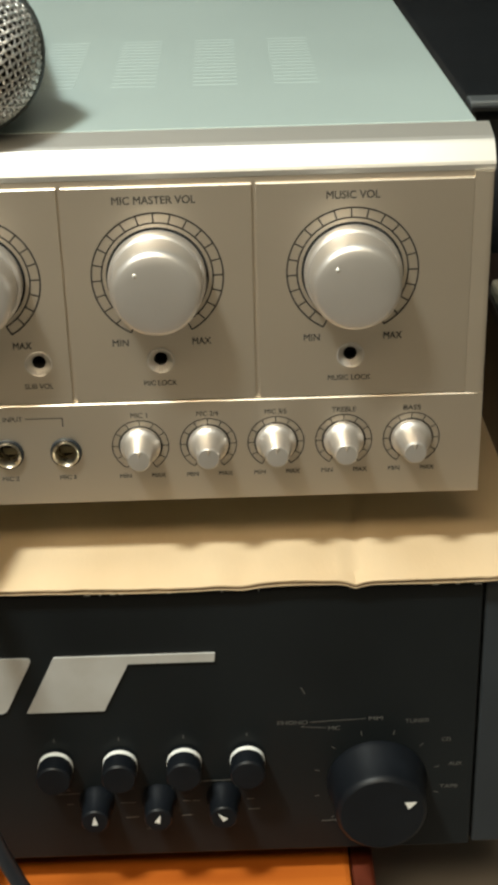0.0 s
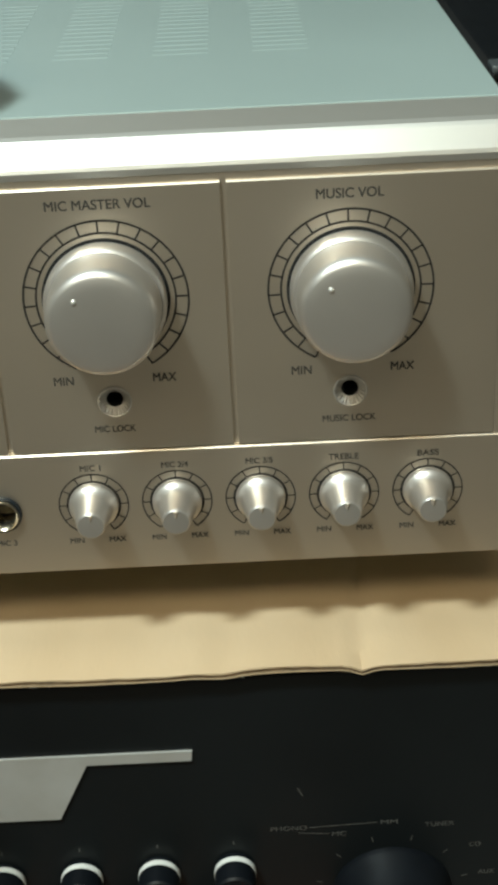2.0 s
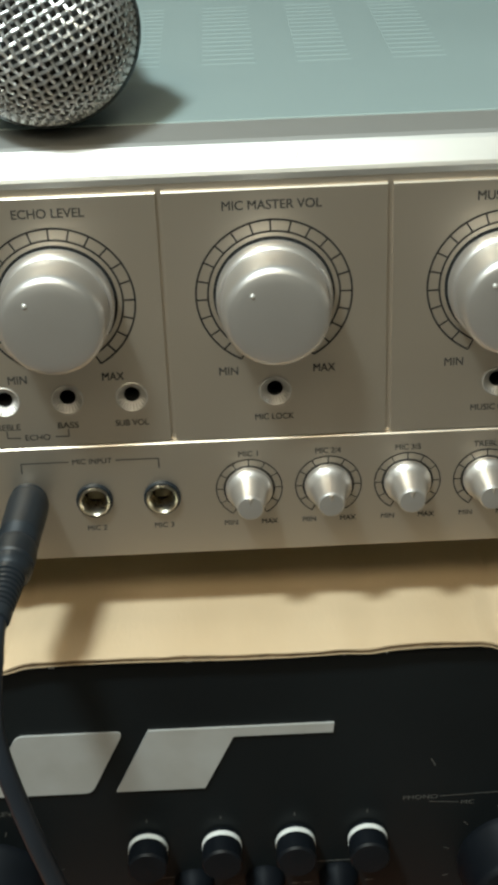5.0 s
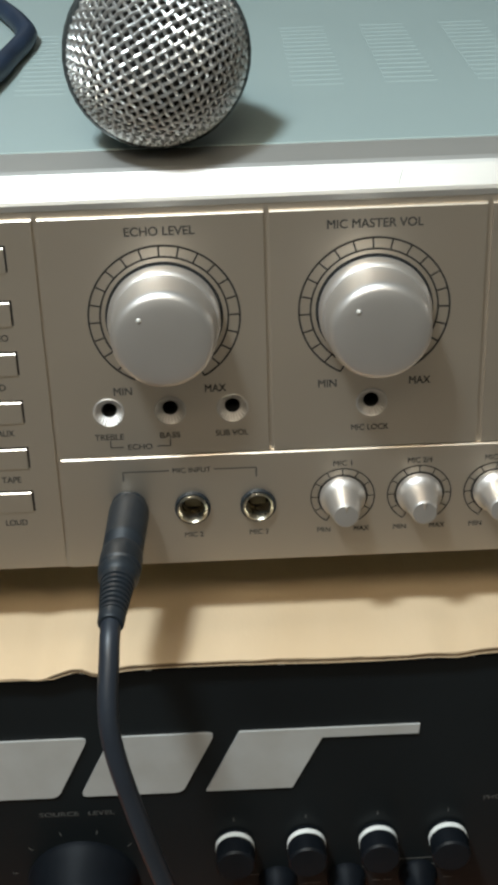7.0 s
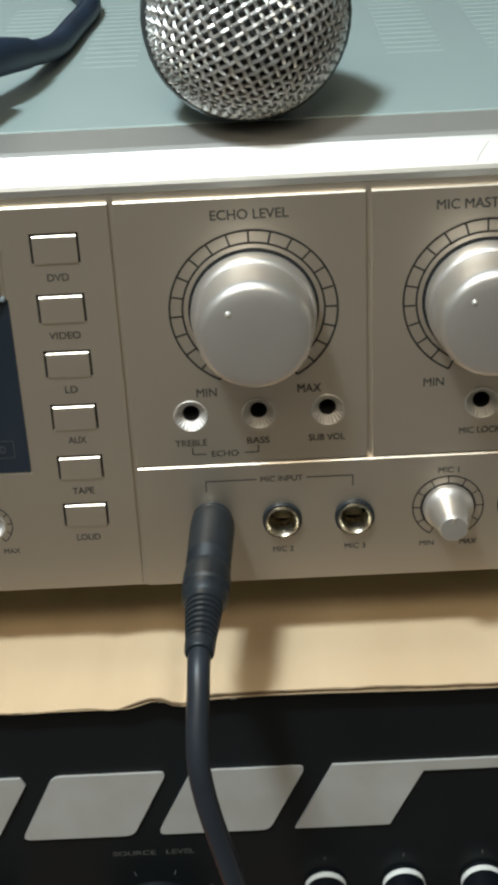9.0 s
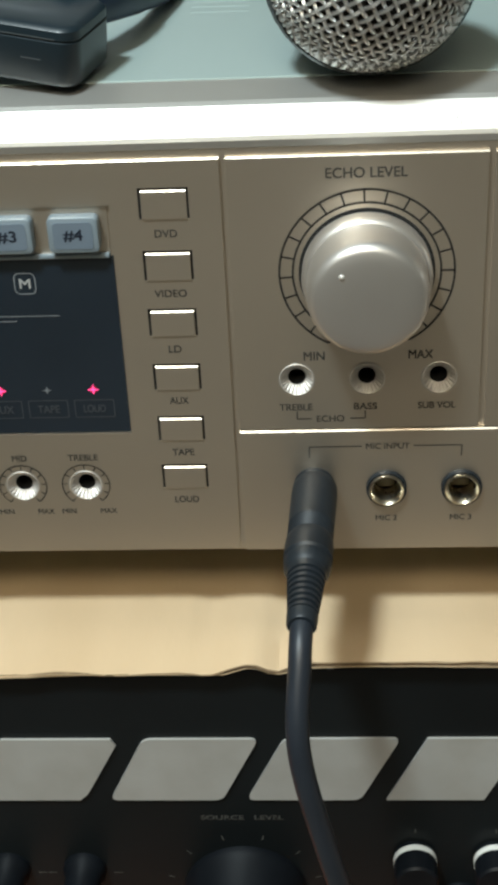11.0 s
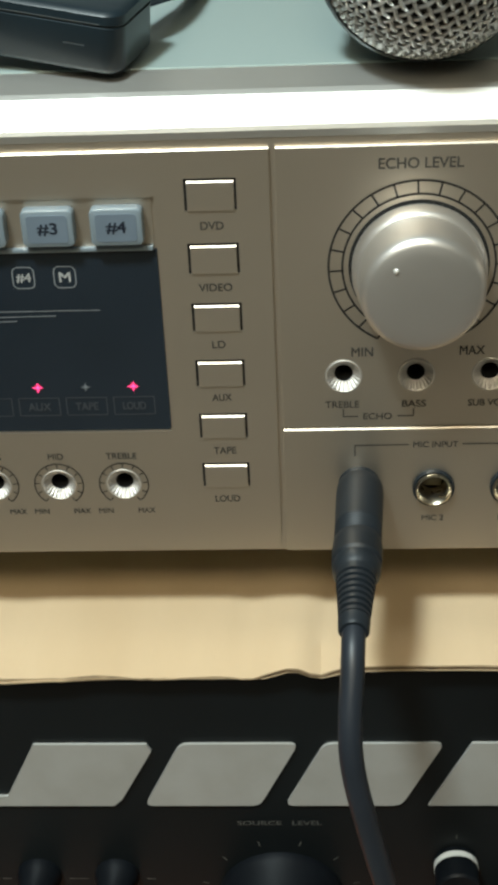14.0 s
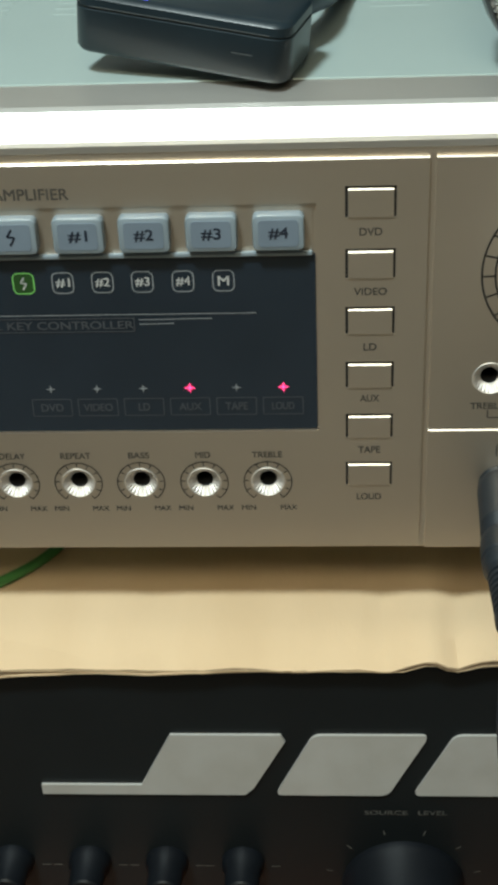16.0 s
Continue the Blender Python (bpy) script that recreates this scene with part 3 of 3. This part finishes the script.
# big knobs with their scales
KNOB = [(0.0180, 0.0), (0.0188, 0.0006), (0.0189, 0.0044), (0.0187, 0.0056), (0.0182, 0.0064), (0.0176, 0.0067), (0.0174, 0.0066), (0.0174, 0.0071), (0.0172, 0.0166),
        (0.0170, 0.0180), (0.0165, 0.0192), (0.0156, 0.0201), (0.0147, 0.0205), (0.0117, 0.0210), (0.0060, 0.0213), (0.0, 0.0214)]
RZ = 0.0884
for title, cx, w in (("ECHO LEVEL", 0.0402, 0.0228), ("MIC MASTER VOL", 0.1105, 0.0314), ("MUSIC VOL", 0.1855, 0.0201)):
    knob = part("rotary_knob", lathe(KNOB, cx, RZ, P, 72), M_KNOB, amp, "large satin silver volume knob", True)
    # the shaded gap is drawn as a flat black ring
    part("knob_gap_shade", lathe([(0.0197, -0.001), (0.0197, 0.0003), (0.0182, 0.00035)], cx, RZ, P, 64, False), M_GAPSHADE, knob, "black ring for the shade in the gap round the knob", True)
    # a small bright bead stands in for the highlight on the face
    dot = bmesh.new()
    bmesh.ops.create_uvsphere(dot, u_segments=16, v_segments=10, radius=0.0009, matrix=Matrix.Translation((cx - 0.0074, P - 0.0208, RZ + 0.0080)))
    part("highlight_dot", dot, M_KNOBGLINT, knob, "bright dot standing in for the highlight on the knob face", True)
    part("dial_scale", dial(cx, RZ, 0.0253, 0.0214, 20, 28, INK, 0.00062, turn=1.5), M_SCALE, amp, "black printed level scale")
    lettering(title, cx, 0.1187, w, 0.0030, INK, M_INK, amp)
    lettering("MIN", cx - 0.0158, 0.0615, 0.0062, 0.0028, INK, M_INK, amp)
    lettering("MAX", cx + 0.0160, 0.0615, 0.0072, 0.0028, INK, M_INK, amp)


def flared(cx, cz, y, parent, name="trimmer", label="recessed silver trimmer with a dark screw hole"):
    """A fluted funnel sunk in the panel, with a dark hole at its bottom."""
    bm = bmesh.new()
    steps, rings = 96, []
    for r, d, wob in ((0.0055, 0.0001, 0), (0.0052, 0.0003, 0), (0.0049, 0.0001, 0.0), (0.0045, -0.0004, 0.05), (0.0033, -0.0018, 0.08), (0.0027, -0.0021, 0)):
        ring = []
        for k in range(steps):
            a = 2 * math.pi * k / steps
            rr = r * (1 + wob * (1 if k % 4 < 2 else -1))
            ring.append(bm.verts.new((cx + rr * math.cos(a), y - d, cz + rr * math.sin(a))))
        rings.append(ring)
    for a, b in zip(rings, rings[1:]):
        for k in range(steps):
            bm.faces.new((a[k], a[(k + 1) % steps], b[(k + 1) % steps], b[k]))
    cone = part(name, bm, M_TRIMMER, parent, label, True)
    part("hole", lathe([(0.0027, -0.0020), (0.0026, -0.011), (0.0, -0.011)], cx, cz, y, 24), M_GAPSHADE, cone, "dark hole", True)


for (cx, cz), text, w in ((locks_echo[0], "TREBLE", 0.0100), (locks_echo[1], "BASS", 0.0070), (locks_echo[2], "SUB VOL", 0.0113), (lock_mic, "MIC LOCK", 0.0130), (lock_music, "MUSIC LOCK", 0.0170)):
    flared(cx, cz, P, amp)
    lettering(text, cx - 0.0005, 0.0440, w, 0.0022, INK, M_INK, amp)
lettering("ECHO", 0.0290, 0.0398, 0.0084, 0.0021, INK, M_INK, amp)
part("bracket_line", strokes([((0.0188, 0.0424), (0.0188, 0.0398)), ((0.0188, 0.0398), (0.0232, 0.0398)), ((0.0350, 0.0398), (0.0396, 0.0398)), ((0.0396, 0.0398), (0.0396, 0.0424))], INK, 0.0004), M_INK, amp)

# lower row: sockets and small knobs
part("bracket_line", strokes([((0.0222, 0.0262), (0.0222, 0.0300)), ((0.0222, 0.0300), (0.0385, 0.0300)), ((0.0545, 0.0300), (0.0693, 0.0300)), ((0.0693, 0.0300), (0.0693, 0.0262))], INKL, 0.0004), M_INK, amp)
lettering("MIC INPUT", 0.0465, 0.0300, 0.0134, 0.0020, INKL, M_INK, amp)
JACK = [(0.0057, 0.0), (0.0057, 0.0015), (0.0055, 0.0022), (0.0051, 0.0024), (0.0046, 0.0019), (0.0042, 0.0006), (0.0039, -0.0005), (0.0038, -0.005)]
for k, (cx, cz) in enumerate(jacks):
    nut = part("socket", lathe(JACK, cx, cz, PL, 40, False), M_BRASS, amp, "nickel jack socket", True)
    part("collar", lathe([(0.0064, 0.0), (0.0064, 0.0012), (0.0062, 0.0017), (0.0057, 0.0016)], cx, cz, PL, 40, False), M_RUBBER, nut, "black plastic collar", True)
    part("bore", lathe([(0.00385, -0.0045), (0.0038, -0.008), (0, -0.008)], cx, cz, PL, 24), M_GAPSHADE, nut, "dark bore", True)
    part("contact", box(cx - 0.0030, cx + 0.0030, PL + 0.0052, PL + 0.0058, cz - 0.0030, cz + 0.0002, 0.0002), M_CONTACT, nut, "dull brass contact")
    if k:
        lettering(f"MIC {k + 1}", cx, 0.0033, 0.0067, 0.0020, INKL, M_INK, amp)
SMALL = [(0.0079, 0.0), (0.0082, 0.0006), (0.0081, 0.0018), (0.0077, 0.0026), (0.0071, 0.0030), (0.0068, 0.0037), (0.0064, 0.0043), (0.0062, 0.0050), (0.0047, 0.0128), (0.0046, 0.0135), (0.0042, 0.0140), (0.0, 0.0143)]
for cx, title, w in ((0.1000, "MIC 1", 0.0066), (0.1275, "MIC 2/4", 0.0087), (0.1550, "MIC 3/5", 0.0087), (0.1825, "TREBLE", 0.0097), (0.2100, "BASS", 0.0069)):
    cz = 0.0165
    knob = part("tone_knob", lathe(SMALL, cx, cz, PL, 48), M_KNOB, amp, "small tapered silver knob", True)
    fin = bmesh.new()
    a, b, c = (cx - 0.0010, cz + 0.0042), (cx + 0.0010, cz + 0.0042), (cx, cz + 0.0004)
    vs = [fin.verts.new((x, PL - 0.0140, z)) for x, z in (a, b, c)] + [fin.verts.new((cx, PL - 0.0151, cz + 0.0041))]
    for tri in ((0, 1, 3), (1, 2, 3), (2, 0, 3), (0, 2, 1)):
        fin.faces.new([vs[n] for n in tri])
    part("pointer_ridge", fin, M_KNOB, knob)
    part("dial_scale", dial(cx, cz, 0.0114, 0.0086, 10, 31, INKL, 0.00042, heavy=1.8), M_SCALE, amp, "black printed level scale")
    lettering(title, cx, 0.0302, w, 0.0021, INKL, M_INK, amp)
    lettering("MIN", cx - 0.0068, 0.0030, 0.0046, 0.0019, INKL, M_INK, amp)
    lettering("MAX", cx + 0.0068, 0.0030, 0.0055, 0.0019, INKL, M_INK, amp)

# source buttons
for text, high, low, w, cz in buttons:
    part("source_button", plate(*BTN_X, low, high, P - 0.0005, 0.006, (), 0.00035, 0.0001), M_PANEL, amp, "square champagne push button")
    lettering(text, -0.0172, cz, w, 0.0023, INK, M_INK, amp)
# a black sheet gives the button gaps their shade
part("button_backing", box(BTN_X[0] - 0.002, BTN_X[1] + 0.002, 0.0005, 0.0011, 0.012, 0.118), M_GAPSHADE, amp, "black sheet for the shade in the gaps round the buttons")

# display and its keys
disp = part("display", box(DISP[0] + 0.0003, DISP[1] - 0.0003, P + 0.0006, P + 0.0011, DISP[2] + 0.0003, DISP[3] - 0.0002), M_GLASS, amp, "dark smoked display window")
part("key_tray", box(TRAY[0] + 0.0003, TRAY[1] - 0.0003, P + 0.0008, P + 0.00115, TRAY[2] + 0.0001, TRAY[3] - 0.0003), M_PANEL, amp, "recessed key tray")
part("tray_lip", box(TRAY[0] + 0.0004, TRAY[1] - 0.0004, P - 0.0008, P + 0.0007, DISP[3] - 0.0003, DISP[3] + 0.0012, 0.0004), M_KEY, amp, "clear plastic lip under the keys")
DI = P + 0.00045


def key_block(x0, x1, z0, z1, r, y_back, y_front, edge):
    """A block with rounded corners and a softened front edge."""
    bm = bmesh.new()
    rings = []
    for y, inset in ((y_back, 0), (y_front + edge, 0), (y_front + 0.3 * edge, 0.3 * edge), (y_front, edge)):
        ring = []
        for qx, qz, turn in ((x1 - r, z1 - r, 0), (x0 + r, z1 - r, 90), (x0 + r, z0 + r, 180), (x1 - r, z0 + r, 270)):
            for k in range(6):
                a = radians(turn + 18 * k)
                ring.append(bm.verts.new((qx + (r - inset) * math.cos(a), y, qz + (r - inset) * math.sin(a))))
        rings.append(ring)
    for a, b in zip(rings, rings[1:]):
        for k in range(24):
            bm.faces.new((a[k], a[(k + 1) % 24], b[(k + 1) % 24], b[k]))
    bm.faces.new(rings[-1])
    bm.faces.new(rings[0])
    return bm


for text, cx in (("", -0.1203), ("#1", -0.1010), ("#2", -0.0820), ("#3", -0.0627), ("#4", -0.0435)):
    key = part("preset_key", key_block(cx - 0.0074, cx + 0.0074, 0.0976, 0.1086, 0.0018, P + 0.0006, P - 0.0032, 0.0008), M_KEY, amp, "grey translucent preset key", True)
    part("key_face", key_block(cx - 0.0058, cx + 0.0058, 0.0990, 0.1073, 0.0012, P - 0.0031, P - 0.00335, 0.0001), M_KEYFACE, key, "darker blue-grey key face")
    if text:
        lettering(text, cx, 0.1033, 0.0055, 0.0036, P - 0.00345, M_KEYINK, key)
    else:
        part("flash_mark", strokes([((cx + 0.0004, 0.1058), (cx - 0.0011, 0.1036)), ((cx - 0.0011, 0.1036), (cx + 0.0011, 0.1033)), ((cx + 0.0011, 0.1033), (cx - 0.0004, 0.1008))], P - 0.00345, 0.0006), M_KEYINK, key)


def frame_line(cx, cz, w, h, r, width, y):
    """A printed rounded frame."""
    bm = bmesh.new()
    rows = []
    for k in range(40):
        a = 2 * math.pi * k / 40
        c, s = math.cos(a), math.sin(a)
        px = (w / 2 - r) * (1 if c > 1e-6 else -1 if c < -1e-6 else 0) + r * c
        pz = (h / 2 - r) * (1 if s > 1e-6 else -1 if s < -1e-6 else 0) + r * s
        n = Vector((c, s))
        rows.append([bm.verts.new((cx + px + n.x * o, y, cz + pz + n.y * o)) for o in (-width / 2, width / 2)])
    for k in range(40):
        p, q = rows[k], rows[(k + 1) % 40]
        bm.faces.new((p[0], p[1], q[1], q[0]))
    return bm


for text, cx in (("", -0.1193), ("#1", -0.1076), ("#2", -0.0958), ("#3", -0.0840), ("#4", -0.0720), ("M", -0.0601)):
    part("icon_frame", frame_line(cx, 0.0870, 0.0062, 0.0066, 0.0017, 0.00035, DI), M_GREYINK if text else M_GREEN, disp, "" if text else "green lit icon frame")
    if not text:
        part("icon_fill", key_block(cx - 0.0029, cx + 0.0029, 0.0839, 0.0901, 0.0015, DI + 0.0001, DI + 0.00003, 0.00002), M_GREENFILL, disp, "green lit icon")
    if text:
        lettering(text, cx, 0.0870, 0.0042 if text != "M" else 0.0032, 0.0030, DI, M_WHITEINK, disp)
    else:
        part("flash_mark", strokes([((cx + 0.0003, 0.0889), (cx - 0.0009, 0.0872)), ((cx - 0.0009, 0.0872), (cx + 0.0009, 0.0869)), ((cx + 0.0009, 0.0869), (cx - 0.0003, 0.0850))], DI, 0.0005), M_WHITEINK, disp)
for k, text in enumerate(("DVD", "VIDEO", "LD", "AUX", "TAPE", "LOUD")):
    cx = -0.1152 + 0.01435 * k
    lit = text in ("AUX", "LOUD")
    big, small = (0.0018 if lit else 0.0015), 0.00035
    star = [(big if n % 2 == 0 else small * 1.2) for n in range(8)]
    part("indicator_star", sheet([(cx + r * math.cos(math.pi * n / 4), 0.0511 + r * math.sin(math.pi * n / 4)) for n, r in enumerate(star)], DI, 0.0001), M_LED if lit else M_GREYINK, disp, "red lit star" if lit else "grey star")
    if lit:
        part("indicator_lens", sheet([(cx + 0.0012 * math.cos(math.pi * n / 10), 0.0511 + 0.0012 * math.sin(math.pi * n / 10)) for n in range(20)], DI + 0.00008, 0.00005), M_LEDRIM, disp, "red lit lens")
    part("name_frame", frame_line(cx - 0.0002, 0.0445, 0.0122, 0.0060, 0.0003, 0.0003, DI), M_DIMINK, disp)
    lettering(text, cx - 0.0002, 0.0445, {"LD": 0.0034, "VIDEO": 0.0090}.get(text, 0.0068), 0.0026, DI, M_DIMINK, disp)
part("printed_lines", strokes([((-0.166, 0.0764), (-0.0510, 0.0764)), ((-0.0860, 0.0746), (-0.0640, 0.0748)), ((-0.0860, 0.0731), (-0.0755, 0.0733))], DI, 0.00028), M_GREYINK, disp)
part("name_frame", frame_line(-0.1270, 0.0730, 0.0790, 0.0044, 0.0003, 0.0003, DI), M_DIMINK, disp)
lettering("DIGITAL KEY CONTROLLER", -0.1160, 0.0730, 0.0565, 0.0026, DI, M_DIMINK, disp)
lettering("AMPLIFIER", -0.1140, 0.1150, 0.0220, 0.0033, INK, M_INK, amp)
for (cx, cz), text, w in zip(pots, ("DELAY", "REPEAT", "BASS", "MID", "TREBLE"), (0.0082, 0.0095, 0.0066, 0.0046, 0.0094)):
    flared(cx, cz, P, amp, "tone_trimmer")
    part("dial_scale", dial(cx, cz, 0.0076, 0.0060, 10, 38, INK, 0.00034, False, True), M_SCALE, amp, "black printed level scale")
    lettering(text, cx, 0.0271, w, 0.0021, INK, M_INK, amp)
    lettering("MIN", cx - 0.0064, 0.0070, 0.0045, 0.0018, INK, M_INK, amp)
    lettering("MAX", cx + 0.0064, 0.0070, 0.0052, 0.0018, INK, M_INK, amp)

# ---- microphone lying on the amplifier ----
BALL, BR = Vector((0.0421, 0.0208, ZT + 0.0302)), 0.0302
mic = thing("microphone", (BALL.x, BALL.y, ZT), "silver wire-mesh ball microphone lying on the amplifier's cover", "microphone")
core = bmesh.new()
bmesh.ops.create_uvsphere(core, u_segments=40, v_segments=24, radius=BR - 0.0034, matrix=Matrix.Translation(BALL))
part("foam_liner", core, M_FOAM, mic, "dark foam behind the mesh", True)


def mesh_wire(pitch):
    """Two families of wires woven over the ball, as a flat mesh drawn over a form."""
    bm = bmesh.new()
    tilt = Matrix.Rotation(radians(-18), 3, "X") @ Matrix.Rotation(radians(8), 3, "Z") @ Matrix.Rotation(radians(17), 3, "Y")
    reach = 2.15 * BR
    n = int(reach / pitch)
    for fam in (0, 1):
        for i in range(-n, n + 1):
            u = (i + 0.5) * pitch
            span = math.sqrt(max(0, reach * reach - u * u))
            count = max(8, int(span * 2 / (pitch / 4)))
            rings = []
            for k in range(count + 1):
                v = -span + 2 * span * k / count
                a, b = (u, v) if fam == 0 else (v, u)
                p, q = (a - b) * 0.7071, (a + b) * 0.7071
                th, ph = math.hypot(p, q) / BR, math.atan2(q, p)
                weave = 0.00045 * math.cos(math.pi * (v / pitch - 0.5)) * (1 if (i + fam) % 2 else -1)
                d = Vector((math.sin(th) * math.cos(ph), -math.cos(th), math.sin(th) * math.sin(ph)))
                rings.append((tilt @ d, (BR - 0.0019) + weave))
            pts = [BALL + d * r for d, r in rings]
            before = None
            for k, p in enumerate(pts):
                way = (pts[min(k + 1, count)] - pts[max(k - 1, 0)]).normalized()
                out = rings[k][0]
                side = way.cross(out).normalized()
                ring = [bm.verts.new(p + 0.00058 * (math.cos(t) * side + math.sin(t) * out)) for t in (0, 1.2566, 2.5133, 3.7699, 5.0265)]
                if before:
                    for s in range(5):
                        bm.faces.new((before[s], before[(s + 1) % 5], ring[(s + 1) % 5], ring[s]))
                before = ring
    return bm


part("wire_mesh", mesh_wire(0.0031), M_WIRE, mic, "woven silver wire mesh ball", True)


def along(profile, start, way, steps=40):
    """A turned body along a line: (radius, distance)."""
    way = Vector(way).normalized()
    side = way.orthogonal().normalized()
    up = way.cross(side)
    bm = bmesh.new()
    rings = [[bm.verts.new(Vector(start) + way * d + r * (math.cos(a) * side + math.sin(a) * up)) for a in (2 * math.pi * n / steps for n in range(steps))] for r, d in profile]
    for a, b in zip(rings, rings[1:]):
        for n in range(steps):
            bm.faces.new((a[n], a[(n + 1) % steps], b[(n + 1) % steps], b[n]))
    bm.faces.new(rings[0])
    bm.faces.new(rings[-1])
    return bm


MIC_WAY = (-0.10, 1, -0.045)
part("collar", along([(0.0280, -0.0030), (0.0296, -0.0030), (0.0302, -0.0024), (0.0302, 0.0040), (0.0290, 0.0070), (0.027, 0.018), (0.022, 0.028)], BALL, MIC_WAY), M_BAND, mic, "dark steel collar ring", True)
part("handle", along([(0.022, 0.027), (0.021, 0.04), (0.017, 0.12), (0.0155, 0.17), (0.014, 0.173)], BALL, MIC_WAY), M_RUBBER, mic, "dark tapered handle", True)

# ---- plug and cable in the first socket ----
lead = thing("microphone_cable", (0.0235, -0.01, CARD_Z), "black moulded jack plug with a dark grey cable", "cable")
JX, JZ = jacks[0]
PLUG_WAY = (-0.055, -1, -0.05)
START = Vector((JX + 0.0002, PL - 0.003, JZ))
plug = part("plug", along([(0.0064, -0.0015), (0.0070, 0.0), (0.0072, 0.003), (0.0070, 0.0195), *[(0.0070 - 0.0003 * (k % 2), 0.0200 + 0.00055 * k) for k in range(12)], (0.0071, 0.0270), (0.0073, 0.030), (0.0073, 0.0355), (0.0066, 0.0362), (0.0066, 0.0370), (0.0071, 0.0375), (0.0069, 0.0400), (0.0058, 0.0415)], START, PLUG_WAY), M_RUBBER, lead, "black moulded plug body", True)
prof = [(0.0060, 0.041)]
for k in range(8):
    d = 0.0425 + 0.0023 * k
    r = 0.0057 - 0.00018 * k
    prof += [(r, d), (r, d + 0.0012), (r - 0.0008, d + 0.0014), (r - 0.0008, d + 0.0022)]
prof += [(0.0045, 0.0605), (0.0043, 0.0640), (0.0038, 0.0648)]
part("strain_relief", along(prof, START, PLUG_WAY), M_RUBBER, plug, "ribbed strain relief", True)
END = START + Vector(PLUG_WAY).normalized() * 0.0625
part("cord", tube([END - Vector(PLUG_WAY).normalized() * 0.01, END, END + Vector((-0.0006, -0.010, -0.006)), (0.0190, -0.0880, -0.014), (0.0252, -0.0915, -0.045), (0.0335, -0.0910, -0.080), (0.0418, -0.0885, -0.115), (0.0520, -0.0850, -0.150), (0.0620, -0.0830, -0.190), (0.0660, -0.0840, -0.26), (0.0700, -0.0900, -0.45), (0.07, -0.10, -0.80), (0.09, -0.14, -0.913), (0.2, -0.2, -0.9165)], 0.0033, 14, 8), M_CABLE, lead, "dark grey cable", True)

# ---- dark plastic case with a cord on the cover ----
case = thing("plastic_case", (-0.075, 0.05, ZT), "dark navy plastic device with a blue light, on the cover", "device")
cw = pose(-0.0672, 0.0315, ZT + 0.0132, 4, 6.5, -15)
body = bmesh.new()
tiers = []
for cz, inset in ((-0.0088, 0.0022), (-0.0082, 0.0008), (-0.0070, 0.0), (0.0044, 0.0), (0.0047, 0.0005), (0.0050, 0.0005), (0.0053, 0.0), (0.0076, 0.0002), (0.0084, 0.0010), (0.0088, 0.0024)):
    tier = []
    for qx, qy, turn in ((0.0267, 0.0085, 0), (-0.0267, 0.0085, 90), (-0.0267, -0.0085, 180), (0.0267, -0.0085, 270)):
        for k in range(8):
            a = radians(turn + 90 * k / 7)
            tier.append(body.verts.new((qx + (0.0055 - inset) * math.cos(a), qy + (0.0055 - inset) * math.sin(a), cz)))
    tiers.append(tier)
for a, b in zip(tiers, tiers[1:]):
    for k in range(32):
        body.faces.new((a[k], a[(k + 1) % 32], b[(k + 1) % 32], b[k]))
body.faces.new(tiers[0])
body.faces.new(tiers[-1])
bmesh.ops.transform(body, matrix=cw, verts=body.verts)
shell = part("shell", body, M_CASE, case, "glossy dark navy shell", True)
seam = box(-0.0265, 0.0265, -0.01404, -0.0136, 0.0053, 0.0056)
bmesh.ops.transform(seam, matrix=cw, verts=seam.verts)
part("seam", seam, M_STEEL, shell, "pale seam line")
slot = box(0.016, 0.022, -0.01412, -0.0138, -0.0010, -0.0007)
bmesh.ops.transform(slot, matrix=cw, verts=slot.verts)
part("slot", slot, M_STEEL, shell, "thin pale slot mark")
led = box(-0.0132, -0.0100, -0.0112, -0.0086, 0.0086, 0.0091, 0.0001)
bmesh.ops.transform(led, matrix=cw, verts=led.verts)
part("status_light", led, M_BLUELED, shell, "blue status light")
cord = tube([(-0.046, 0.040, ZT + 0.017), (-0.036, 0.052, ZT + 0.015), (-0.030, 0.075, ZT + 0.010), (-0.0245, 0.107, ZT + 0.0052), (-0.0215, 0.140, ZT + 0.0043), (-0.0185, 0.172, ZT + 0.0043), (-0.021, 0.192, ZT + 0.0043), (-0.035, 0.235, ZT + 0.0043), (-0.06, 0.285, ZT + 0.0043)], 0.0043, 14, 8)
part("cord_boot", tube([(-0.047, 0.038, ZT + 0.0165), (-0.037, 0.051, ZT + 0.0150), (-0.030, 0.074, ZT + 0.0105)], 0.008, 16, 8, lambda t: 0.0076 - 0.0026 * t), M_STRAP, case, "navy cord boot", True)
part("cord", cord, M_STRAP, case, "thick navy cord", True)

# ---- green wire on the cardboard ----
wire = thing("green_wire", (-0.14, 0.02, CARD_Z), "thin green wire lying on the cardboard", "wire")
part("wire", tube([(-0.19, -0.012, CARD_Z + 0.0025), (-0.165, 0.004, CARD_Z + 0.0021), (-0.146, 0.016, CARD_Z + 0.0021), (-0.128, 0.038, CARD_Z + 0.0021), (-0.118, 0.08, CARD_Z + 0.0021)], 0.0019, 10, 8), M_GREENWIRE, wire, "", True)
